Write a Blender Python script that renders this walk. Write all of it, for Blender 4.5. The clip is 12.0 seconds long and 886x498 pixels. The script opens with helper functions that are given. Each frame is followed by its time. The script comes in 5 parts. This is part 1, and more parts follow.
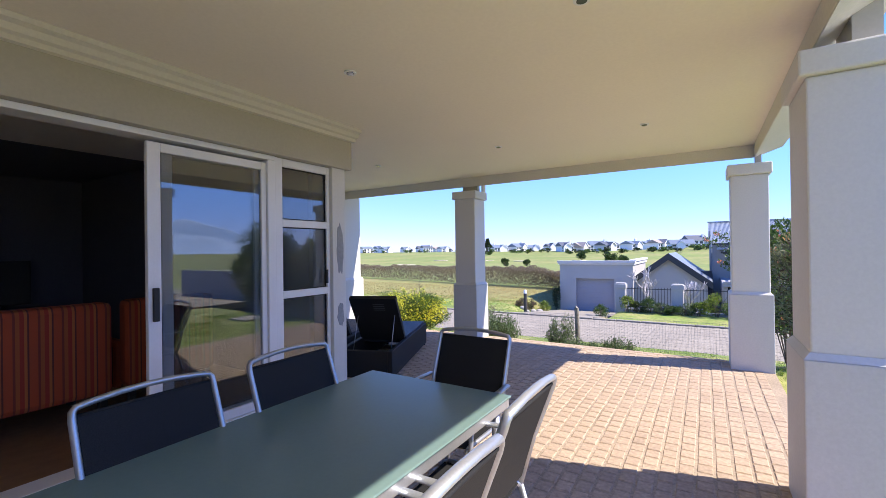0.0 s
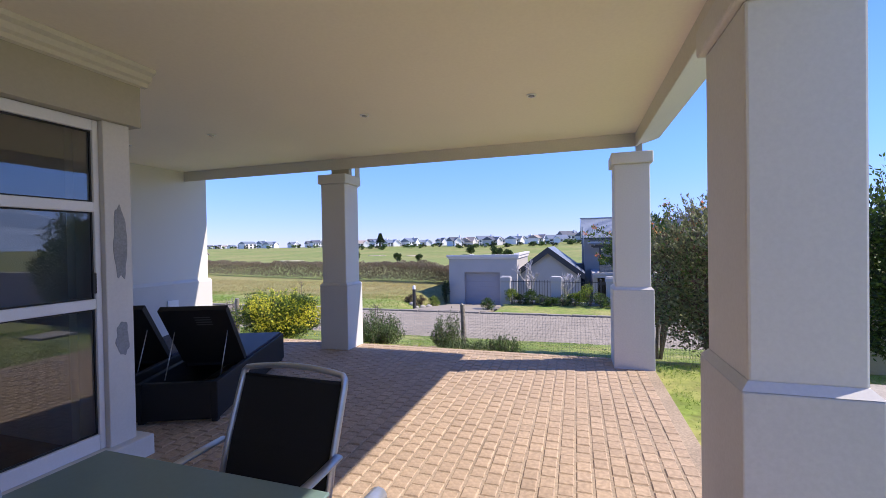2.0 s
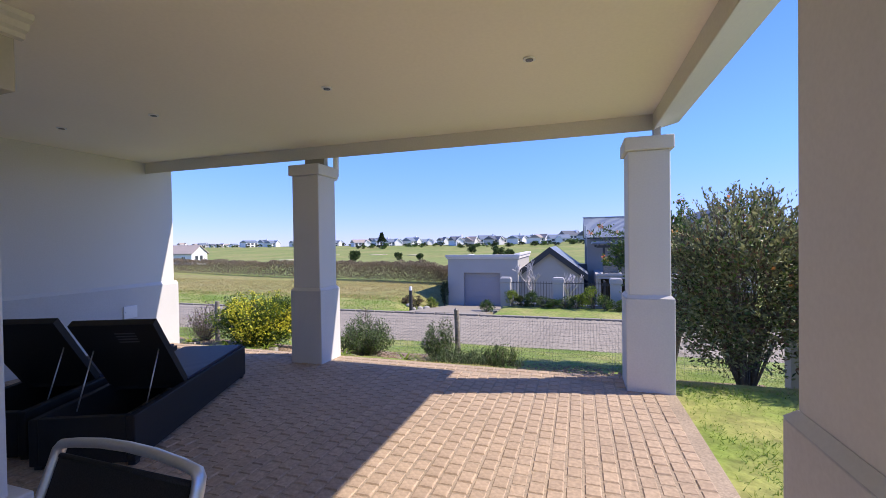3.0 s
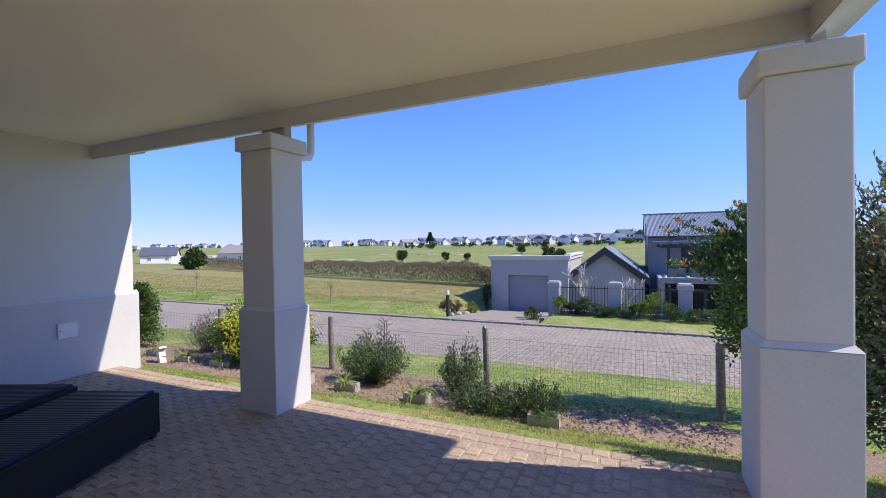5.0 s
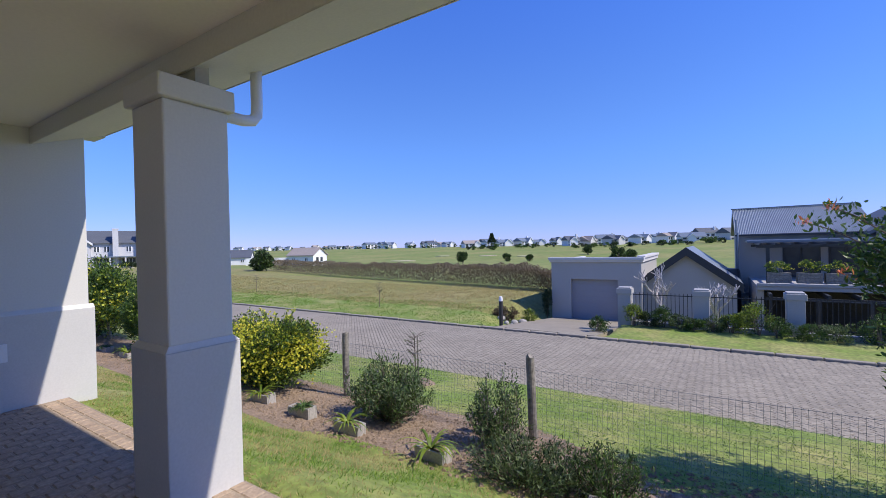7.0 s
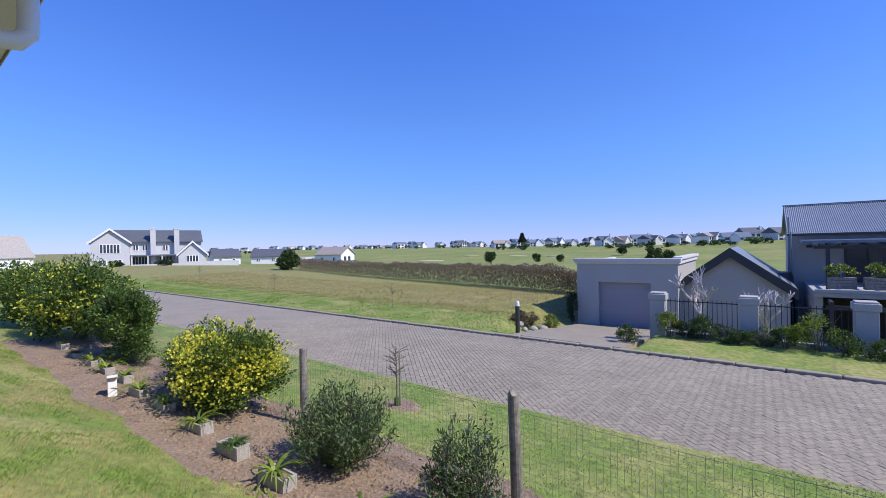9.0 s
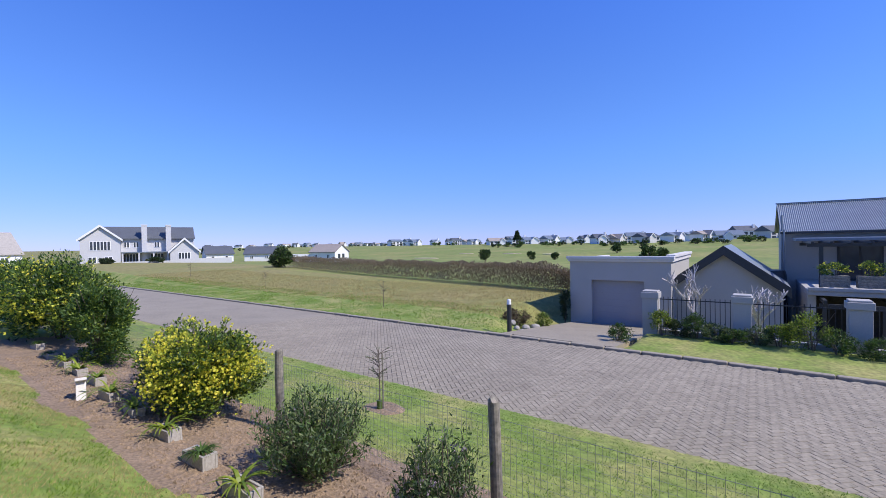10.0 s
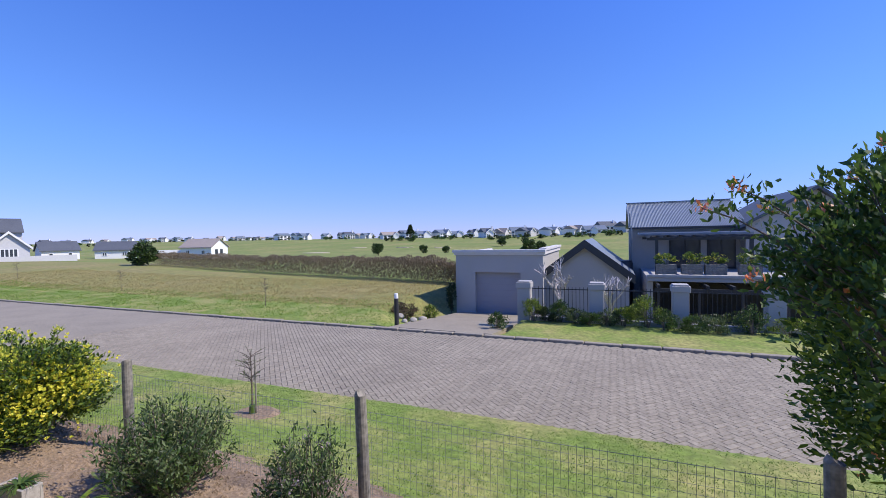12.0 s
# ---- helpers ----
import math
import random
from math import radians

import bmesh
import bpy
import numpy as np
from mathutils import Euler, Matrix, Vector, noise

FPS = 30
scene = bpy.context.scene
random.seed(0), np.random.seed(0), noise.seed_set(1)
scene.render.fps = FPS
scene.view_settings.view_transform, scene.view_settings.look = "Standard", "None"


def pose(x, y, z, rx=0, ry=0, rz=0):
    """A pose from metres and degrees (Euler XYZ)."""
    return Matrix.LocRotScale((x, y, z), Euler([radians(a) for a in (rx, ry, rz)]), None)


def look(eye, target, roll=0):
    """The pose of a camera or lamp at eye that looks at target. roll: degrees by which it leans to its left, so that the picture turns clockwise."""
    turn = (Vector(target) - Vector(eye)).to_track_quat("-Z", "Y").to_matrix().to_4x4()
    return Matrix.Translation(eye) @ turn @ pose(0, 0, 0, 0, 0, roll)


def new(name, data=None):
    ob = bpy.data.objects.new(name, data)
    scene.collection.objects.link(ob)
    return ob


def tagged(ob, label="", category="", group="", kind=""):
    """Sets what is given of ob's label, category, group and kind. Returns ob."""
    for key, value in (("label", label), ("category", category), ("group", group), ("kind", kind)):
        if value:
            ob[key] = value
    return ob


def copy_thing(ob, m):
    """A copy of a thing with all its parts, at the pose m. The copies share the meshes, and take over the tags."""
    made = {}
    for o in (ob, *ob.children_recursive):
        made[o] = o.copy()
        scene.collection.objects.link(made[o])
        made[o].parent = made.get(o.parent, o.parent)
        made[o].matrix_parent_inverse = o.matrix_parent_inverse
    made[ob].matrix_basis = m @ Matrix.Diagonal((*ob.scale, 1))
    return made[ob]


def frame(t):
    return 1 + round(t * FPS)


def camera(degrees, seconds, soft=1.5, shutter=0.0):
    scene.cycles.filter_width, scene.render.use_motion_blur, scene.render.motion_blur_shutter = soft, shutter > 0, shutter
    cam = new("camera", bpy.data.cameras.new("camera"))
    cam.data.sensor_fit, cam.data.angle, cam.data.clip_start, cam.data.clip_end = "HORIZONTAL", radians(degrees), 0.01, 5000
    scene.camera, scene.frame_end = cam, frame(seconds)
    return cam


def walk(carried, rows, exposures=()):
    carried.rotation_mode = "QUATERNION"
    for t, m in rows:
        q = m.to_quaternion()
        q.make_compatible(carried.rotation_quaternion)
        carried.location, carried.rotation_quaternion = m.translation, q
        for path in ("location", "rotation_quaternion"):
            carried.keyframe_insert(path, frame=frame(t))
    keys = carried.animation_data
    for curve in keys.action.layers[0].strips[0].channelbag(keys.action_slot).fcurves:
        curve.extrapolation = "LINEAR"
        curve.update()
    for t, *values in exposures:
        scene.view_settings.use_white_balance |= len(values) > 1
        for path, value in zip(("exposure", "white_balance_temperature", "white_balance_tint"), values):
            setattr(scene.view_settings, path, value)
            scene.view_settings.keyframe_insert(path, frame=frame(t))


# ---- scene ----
cam = camera(92.4, 12.0, soft=0.85)
PATH = [
    (0, (3.385, -6.553, 1.557), (2.333, -4.852, 1.565), -0.8),
    (0.5, (3.387, -6.399, 1.548), (2.518, -4.597, 1.55), -1.0),
    (1, (3.372, -6.198, 1.54), (2.653, -4.332, 1.533), -1.0),
    (1.5, (3.262, -5.899, 1.549), (2.63, -4.001, 1.533), -0.9),
    (2, (3.22, -5.518, 1.539), (2.62, -3.61, 1.515), -1.0),
    (2.5, (3.207, -5.143, 1.543), (2.609, -3.234, 1.517), -0.9),
    (4.5, (3.046, -3.343, 1.547), (2.299, -1.487, 1.519), -0.8),
    (5, (3.008, -2.891, 1.557), (2.184, -1.069, 1.531), -0.9),
    (5.5, (2.91, -2.462, 1.552), (2.021, -0.671, 1.528), -0.9),
    (6, (2.832, -2.013, 1.539), (1.875, -0.257, 1.521), -1.2),
    (6.5, (2.774, -1.614, 1.534), (1.738, 0.097, 1.52), -1.1),
    (7, (2.691, -1.191, 1.544), (1.61, 0.491, 1.53), -1.3),
    (9, (2.567, 0.321, 1.512), (1.367, 1.921, 1.5), -1.1),
    (9.5, (2.542, 0.527, 1.505), (1.341, 2.126, 1.489), -1.1),
    (10, (2.547, 0.624, 1.503), (1.365, 2.236, 1.479), -1.0),
    (10.5, (2.62, 0.653, 1.507), (1.501, 2.31, 1.471), -1.0),
    (11, (2.707, 0.669, 1.519), (1.702, 2.397, 1.47), -1.1),
    (11.5, (2.774, 0.646, 1.531), (1.895, 2.442, 1.475), -1.0),
    (12, (2.829, 0.633, 1.537), (2.079, 2.486, 1.475), -1.1),
]
EXPOSURES = ((0, 0.92, 6800, 14), (1, 0.62, 6850, 15), (1.5, 0.52, 6900, 16), (2.5, 0.44, 6900, 16), (4.5, 0.32, 6800, 15), (5.5, 0.20, 6650, 13), (7, -0.05, 6550, 12), (9, -0.03, 6500, 12), (12, -0.02, 6600, 13))
walk(cam, [(t, look(e, g, r)) for t, e, g, r in PATH], EXPOSURES)

# ---- world and light ----
SUN_TO = Vector((0.88, 0.235, 1.0)).normalized()
world = bpy.data.worlds.new("world")
scene.world = world
world.use_nodes = True
wn = world.node_tree
sky = wn.nodes.new("ShaderNodeTexSky")
sky.sky_type, sky.sun_disc = "NISHITA", False
sky.sun_elevation = math.asin(SUN_TO.z)
sky.sun_rotation = math.atan2(SUN_TO.x, SUN_TO.y)
sky.altitude, sky.air_density, sky.dust_density, sky.ozone_density = 0, 0.8, 0.0, 3.0
soft_sky = wn.nodes.new("ShaderNodeGamma")
soft_sky.inputs["Gamma"].default_value = 0.70
tint_sky = wn.nodes.new("ShaderNodeMixRGB")
tint_sky.blend_type = "MULTIPLY"
tint_sky.inputs[0].default_value = 1.0
sky_way = wn.nodes.new("ShaderNodeTexCoord")
sky_up = wn.nodes.new("ShaderNodeSeparateXYZ")
wn.links.new(sky_way.outputs["Generated"], sky_up.inputs[0])
sky_tint = None
for z0, z1, low, high in ((-0.03, 0.22, (0.93, 1.07, 2.12, 1), (0.80, 1.36, 2.52, 1)), (0.18, 0.62, None, (0.56, 1.18, 2.98, 1))):
    sky_rise = wn.nodes.new("ShaderNodeMapRange")
    sky_rise.interpolation_type = "SMOOTHSTEP"
    sky_rise.inputs[1].default_value, sky_rise.inputs[2].default_value = z0, z1
    wn.links.new(sky_up.outputs["Z"], sky_rise.inputs[0])
    step = wn.nodes.new("ShaderNodeMixRGB")
    step.inputs[2].default_value = high
    if low:
        step.inputs[1].default_value = low
    else:
        wn.links.new(sky_tint.outputs[0], step.inputs[1])
    wn.links.new(sky_rise.outputs[0], step.inputs[0])
    sky_tint = step
wn.links.new(sky.outputs[0], soft_sky.inputs[0])
wn.links.new(soft_sky.outputs[0], tint_sky.inputs[1])
wn.links.new(sky_tint.outputs[0], tint_sky.inputs[2])
wn.links.new(tint_sky.outputs[0], wn.nodes["Background"].inputs[0])
wn.nodes["Background"].inputs[1].default_value = 0.136
sun = new("sun", bpy.data.lights.new("sun", "SUN"))
sun.data.energy, sun.data.angle, sun.data.color = 5.0, radians(0.53), (1.0, 0.94, 0.84)
sun.matrix_world = look(tuple(SUN_TO * 30), (0, 0, 0))


# ---- building helpers ----
def part(name, bm, material, parent=None, label="", smooth=False):
    me = bpy.data.meshes.new(name)
    bmesh.ops.recalc_face_normals(bm, faces=bm.faces)
    if smooth:
        for f in bm.faces:
            f.smooth = True
    bm.to_mesh(me)
    bm.free()
    me.materials.append(material)
    ob = new(name, me)
    ob.parent = parent
    if label:
        tagged(ob, label)
    return ob


def quick(name, verts, faces, material, parent=None, label=""):
    me = bpy.data.meshes.new(name)
    me.from_pydata(verts, [], faces)
    me.materials.append(material)
    ob = new(name, me)
    ob.parent = parent
    if label:
        tagged(ob, label)
    return ob


def thing(name, label, category, m=None, group="", kind=""):
    ob = new(name)
    ob.empty_display_size = 0.2
    if m is not None:
        ob.matrix_world = m
    return tagged(ob, label, category, group, kind)


def box(bm, x0, x1, y0, y1, z0, z1, bev=0.0):
    vs = [bm.verts.new((x, y, z)) for x in (x0, x1) for y in (y0, y1) for z in (z0, z1)]
    fs = [bm.faces.new([vs[i] for i in q]) for q in
          ((0, 1, 3, 2), (4, 6, 7, 5), (0, 4, 5, 1), (2, 3, 7, 6), (0, 2, 6, 4), (1, 5, 7, 3))]
    if bev:
        es = list({e for f in fs for e in f.edges})
        bmesh.ops.bevel(bm, geom=es, offset=bev, segments=2, affect="EDGES", profile=0.5)
    return bm


def boxes(*specs, bev=0.0):
    bm = bmesh.new()
    for s in specs:
        box(bm, *s, bev=bev)
    return bm


def tube(bm, pts, r, n=8, r1=None):
    """A round bar along a line of points, closed at both ends."""
    pts = [Vector(p) for p in pts]
    r1 = r if r1 is None else r1
    rings = []
    side = None
    for i, p in enumerate(pts):
        a = pts[max(i - 1, 0)]
        b = pts[min(i + 1, len(pts) - 1)]
        d = (b - a).normalized()
        if side is None:
            side = d.orthogonal().normalized()
        side = (side - d * side.dot(d)).normalized()
        up = d.cross(side)
        rad = r + (r1 - r) * i / max(len(pts) - 1, 1)
        rings.append([bm.verts.new(p + (side * math.cos(k * math.tau / n) + up * math.sin(k * math.tau / n)) * rad) for k in range(n)])
    for u, v in zip(rings, rings[1:]):
        for k in range(n):
            bm.faces.new((u[k], u[(k + 1) % n], v[(k + 1) % n], v[k]))
    bm.faces.new(rings[0][::-1])
    bm.faces.new(rings[-1])
    return bm


def prism(bm, outline, axis, a, b):
    """An outline of (u, v) pushed along an axis from a to b; axis x: (y, z), axis y: (x, z)."""
    def at(u, v, w):
        return {"x": (w, u, v), "y": (u, w, v), "z": (u, v, w)}[axis]
    p = [bm.verts.new(at(u, v, a)) for u, v in outline]
    q = [bm.verts.new(at(u, v, b)) for u, v in outline]
    n = len(outline)
    bm.faces.new(p)
    bm.faces.new(q[::-1])
    for i in range(n):
        bm.faces.new((p[i], q[i], q[(i + 1) % n], p[(i + 1) % n]))
    return bm


# ---- materials ----
def paint(name, colour, rough=0.6, metal=0.0, grain=30.0, vary=0.12, stain=1.2, stain_amount=0.12, bump=0.15, depth=0.004, hue=None, rnd=0.0, spec=0.5):
    """A surface with fine grain, broad stains and relief. hue: the colour of the stains; rnd: lightness that varies by object."""
    m = bpy.data.materials.new(name)
    m.use_nodes = True
    nt = m.node_tree
    bs = nt.nodes["Principled BSDF"]
    tc = nt.nodes.new("ShaderNodeTexCoord")
    n1 = nt.nodes.new("ShaderNodeTexNoise")
    n2 = nt.nodes.new("ShaderNodeTexNoise")
    n1.inputs["Scale"].default_value, n1.inputs["Detail"].default_value = grain, 6
    n2.inputs["Scale"].default_value, n2.inputs["Detail"].default_value = stain, 5
    for n in (n1, n2):
        nt.links.new(tc.outputs["Object"], n.inputs["Vector"])
    r1 = nt.nodes.new("ShaderNodeMapRange")
    r1.inputs[1].default_value, r1.inputs[2].default_value = 0.3, 0.7
    r1.inputs[3].default_value, r1.inputs[4].default_value = 1 - vary, 1 + vary
    nt.links.new(n1.outputs[0], r1.inputs[0])
    r2 = nt.nodes.new("ShaderNodeMapRange")
    r2.inputs[1].default_value, r2.inputs[2].default_value = 0.4, 0.75
    r2.inputs[3].default_value, r2.inputs[4].default_value = 0.0, stain_amount if hue is None else 1.0
    nt.links.new(n2.outputs[0], r2.inputs[0])
    mix = nt.nodes.new("ShaderNodeMixRGB")
    mix.inputs[1].default_value = (*colour, 1)
    mix.inputs[2].default_value = (*(hue or [c * 0.35 for c in colour]), 1)
    nt.links.new(r2.outputs[0], mix.inputs[0])
    mul = nt.nodes.new("ShaderNodeVectorMath")
    mul.operation = "SCALE"
    nt.links.new(mix.outputs[0], mul.inputs[0])
    scale = r1.outputs[0]
    if rnd:
        oi = nt.nodes.new("ShaderNodeObjectInfo")
        gi = nt.nodes.new("ShaderNodeNewGeometry")
        add = nt.nodes.new("ShaderNodeMath")
        add.operation = "ADD"
        nt.links.new(oi.outputs["Random"], add.inputs[0])
        nt.links.new(gi.outputs["Random Per Island"], add.inputs[1])
        fr = nt.nodes.new("ShaderNodeMath")
        fr.operation = "FRACT"
        nt.links.new(add.outputs[0], fr.inputs[0])
        r3 = nt.nodes.new("ShaderNodeMapRange")
        r3.inputs[3].default_value, r3.inputs[4].default_value = 1 - rnd, 1 + rnd
        nt.links.new(fr.outputs[0], r3.inputs[0])
        mm = nt.nodes.new("ShaderNodeMath")
        mm.operation = "MULTIPLY"
        nt.links.new(r1.outputs[0], mm.inputs[0])
        nt.links.new(r3.outputs[0], mm.inputs[1])
        scale = mm.outputs[0]
    nt.links.new(scale, mul.inputs["Scale"])
    nt.links.new(mul.outputs[0], bs.inputs["Base Color"])
    bs.inputs["Roughness"].default_value, bs.inputs["Metallic"].default_value = rough, metal
    bs.inputs["Specular IOR Level"].default_value = spec
    if bump:
        bp = nt.nodes.new("ShaderNodeBump")
        bp.inputs["Strength"].default_value, bp.inputs["Distance"].default_value = bump, depth
        nt.links.new(n1.outputs[0], bp.inputs["Height"])
        nt.links.new(bp.outputs[0], bs.inputs["Normal"])
    return m


def leaf(name, colour, vary=0.35, rough=0.5):
    """A leaf, petal or blade: lightness varies from one to the next, and some light passes through."""
    m = bpy.data.materials.new(name)
    m.use_nodes = True
    nt = m.node_tree
    bs = nt.nodes["Principled BSDF"]
    gi = nt.nodes.new("ShaderNodeNewGeometry")
    hs = nt.nodes.new("ShaderNodeHueSaturation")
    hs.inputs["Color"].default_value = (*colour, 1)
    r = nt.nodes.new("ShaderNodeMapRange")
    r.inputs[3].default_value, r.inputs[4].default_value = 1 - vary, 1 + vary
    nt.links.new(gi.outputs["Random Per Island"], r.inputs[0])
    nt.links.new(r.outputs[0], hs.inputs["Value"])
    h = nt.nodes.new("ShaderNodeMapRange")
    h.inputs[3].default_value, h.inputs[4].default_value = 0.52, 0.475
    nt.links.new(gi.outputs["Random Per Island"], h.inputs[0])
    nt.links.new(h.outputs[0], hs.inputs["Hue"])
    nt.links.new(hs.outputs[0], bs.inputs["Base Color"])
    bs.inputs["Roughness"].default_value = rough
    tr = nt.nodes.new("ShaderNodeBsdfTranslucent")
    nt.links.new(hs.outputs[0], tr.inputs[0])
    mx = nt.nodes.new("ShaderNodeMixShader")
    mx.inputs[0].default_value = 0.38
    nt.links.new(bs.outputs[0], mx.inputs[1])
    nt.links.new(tr.outputs[0], mx.inputs[2])
    nt.links.new(mx.outputs[0], nt.nodes["Material Output"].inputs[0])
    return m


def glass(name, tint=(0.62, 0.67, 0.70), rough=0.0):
    m = bpy.data.materials.new(name)
    m.use_nodes = True
    bs = m.node_tree.nodes["Principled BSDF"]
    bs.inputs["Base Color"].default_value = (*tint, 1)
    bs.inputs["Transmission Weight"].default_value = 1.0
    bs.inputs["Roughness"].default_value = rough
    bs.inputs["IOR"].default_value = 1.75
    return m


WALL = paint("wall_plaster", (0.68, 0.665, 0.635), 0.75, grain=60, vary=0.03, stain=0.7, stain_amount=0.07, bump=0.09, depth=0.002)
# slightly darker and greyer than WALL
PLINTH = paint("plinth_plaster", (0.60, 0.592, 0.585), 0.75, grain=60, vary=0.04, stain=0.9, stain_amount=0.14, bump=0.12, depth=0.002)
CEIL = paint("ceiling_paint", (0.91, 0.835, 0.735), 0.7, grain=40, vary=0.02, stain=0.5, stain_amount=0.08, bump=0.08, depth=0.002)
BEAM = paint("beam_paint", (0.68, 0.65, 0.58), 0.7, grain=50, vary=0.04, stain=1.0, stain_amount=0.1, bump=0.2, depth=0.003)
# darker than BEAM; serves the lintel and the shaded column necks
LINTEL = paint("lintel_neck_tone", (0.46, 0.43, 0.365), 0.7, grain=50, vary=0.03, stain=0.8, stain_amount=0.08, bump=0.15, depth=0.002)
PATCH = paint("bare_cement_patch", (0.30, 0.31, 0.33), 0.85, grain=80, vary=0.15, stain=9, stain_amount=0.2)
ALU = paint("white_aluminium", (0.80, 0.80, 0.82), 0.35, grain=90, vary=0.02, stain=2, stain_amount=0.04, bump=0.03)
RUBBER = paint("black_rubber", (0.02, 0.02, 0.022), 0.6, grain=60, vary=0.15)
GLASS = glass("window_glass")
PAVER = paint("clay_paver", (0.415, 0.31, 0.22), 0.85, grain=35, vary=0.2, stain=2.2, stain_amount=0.24, bump=0.5, depth=0.005, rnd=0.07)
SANDJOINT = paint("pale_joint_sand", (0.36, 0.285, 0.21), 0.95, grain=60, vary=0.25, stain=1.5, stain_amount=0.4)
CONC = paint("concrete", (0.40, 0.37, 0.33), 0.9, grain=40, vary=0.18, stain=3, stain_amount=0.3, bump=0.4)
KERB = paint("kerb_concrete", (0.31, 0.275, 0.215), 0.9, grain=14, vary=0.15, stain=2, stain_amount=0.3, bump=0.4)
SOIL = paint("bed_soil", (0.285, 0.205, 0.135), 0.95, grain=25, vary=0.3, stain=2.5, stain_amount=0.35, bump=0.9, depth=0.03)
LAWN = paint("lawn_ground", (0.17, 0.24, 0.038), 0.9, grain=9, vary=0.3, stain=0.9, bump=0.8, depth=0.03, hue=(0.35, 0.31, 0.11))
FIELD = paint("field_grass", (0.225, 0.22, 0.06), 0.95, grain=2.2, vary=0.25, stain=0.16, bump=0.35, depth=0.06, hue=(0.27, 0.225, 0.085))
FAIRWAY = paint("fairway_grass", (0.175, 0.22, 0.042), 0.95, grain=0.5, vary=0.2, stain=0.05, bump=0.2, depth=0.05, hue=(0.28, 0.255, 0.08))
ROADJOINT = paint("road_joint", (0.15, 0.125, 0.11), 0.95, grain=40, vary=0.2)
ROAD = paint("road_paver", (0.31, 0.268, 0.20), 0.85, grain=18, vary=0.2, stain=0.8, stain_amount=0.25, bump=0.4, rnd=0.10)
SAND = paint("bunker_sand", (0.62, 0.52, 0.36), 0.95, grain=4, vary=0.1)
GREY_WALL = paint("grey_render", (0.42, 0.405, 0.385), 0.85, grain=30, vary=0.06, stain=0.6, stain_amount=0.12, bump=0.3)
PALE_WALL = paint("pale_render", (0.62, 0.60, 0.58), 0.85, grain=30, vary=0.06, stain=0.6, stain_amount=0.1, bump=0.3)
WHITE_WALL = paint("white_boarding", (0.80, 0.80, 0.80), 0.7, grain=5, vary=0.04, stain=0.3, stain_amount=0.06)
BOARD = paint("grey_white_boarding", (0.56, 0.56, 0.57), 0.7, grain=5, vary=0.05, stain=0.3, stain_amount=0.06)
SLATE = paint("slate_roof", (0.10, 0.11, 0.125), 0.6, grain=6, vary=0.15, stain=0.5, stain_amount=0.2)
TIN = paint("corrugated_roof", (0.20, 0.235, 0.265), 0.45, grain=3, vary=0.08, stain=0.4, stain_amount=0.15, metal=0.2)
TRIM_DARK = paint("dark_trim", (0.035, 0.038, 0.042), 0.5, grain=20, vary=0.1)
GARAGE = paint("garage_door", (0.29, 0.29, 0.32), 0.5, grain=20, vary=0.04, stain=0.8, stain_amount=0.1)
IRON = paint("black_iron", (0.03, 0.03, 0.032), 0.5, grain=40, vary=0.2)
POSTWOOD = paint("weathered_post", (0.26, 0.235, 0.195), 0.9, grain=22, vary=0.35, stain=5, stain_amount=0.4, bump=0.7)
WIRE = paint("galvanised_wire", (0.22, 0.23, 0.22), 0.5, grain=60, vary=0.2, metal=0.6)
BARK = paint("bark", (0.16, 0.125, 0.10), 0.9, grain=30, vary=0.3, bump=0.6)
PALE_BARK = paint("pale_bark", (0.52, 0.48, 0.45), 0.9, grain=30, vary=0.25, bump=0.6)
SILVER = paint("silver_powder_coat", (0.50, 0.52, 0.56), 0.35, grain=120, vary=0.05, metal=0.7, stain=3, stain_amount=0.08, bump=0.05)
SLING = paint("black_sling_mesh", (0.02, 0.02, 0.021), 0.7, grain=300, vary=0.4, bump=0.4, depth=0.001, spec=0.2)
WICKER = paint("black_wicker", (0.018, 0.016, 0.016), 0.6, grain=120, vary=0.4, bump=0.5, depth=0.003, spec=0.3)
# black top tinted navy: the sky's blue reflection is in the colour
CUSHION = paint("cushion_sky_sheen", (0.016, 0.022, 0.06), 0.45, grain=200, vary=0.2, bump=0.2, depth=0.001)
FROST = paint("frosted_glass_top", (0.15, 0.235, 0.225), 0.28, grain=60, vary=0.03, stain=1.5, stain_amount=0.05, bump=0.0)
LABEL = paint("woven_label", (0.085, 0.085, 0.09), 0.8, grain=200, vary=0.2)
# dark bluish colour carries the dimness of the unlit room
INNER = paint("inner_wall_dimmed", (0.13, 0.13, 0.15), 0.85, grain=30, vary=0.05)
INFLOOR = paint("inner_floor", (0.30, 0.17, 0.09), 0.5, grain=12, vary=0.15, stain=1.5, stain_amount=0.25)
DARKWOOD = paint("dark_wood", (0.03, 0.025, 0.022), 0.5, grain=16, vary=0.3)
PANE_DARK = paint("dark_pane", (0.05, 0.06, 0.075), 0.12, grain=2, vary=0.2, bump=0)
G_DARK = leaf("leaf_dark", (0.035, 0.06, 0.02))
G_MID = leaf("leaf_mid", (0.08, 0.15, 0.03))
G_GREY = leaf("leaf_grey_green", (0.125, 0.18, 0.068))
G_OLIVE = leaf("leaf_olive", (0.215, 0.235, 0.11))
G_LIGHT = leaf("leaf_light", (0.205, 0.29, 0.032))
G_RED = leaf("leaf_reddish", (0.12, 0.075, 0.045))
GRASS = leaf("grass_blade", (0.17, 0.29, 0.033), 0.35, 0.6)
VERGE = leaf("verge_blade", (0.13, 0.235, 0.03), 0.3, 0.6)
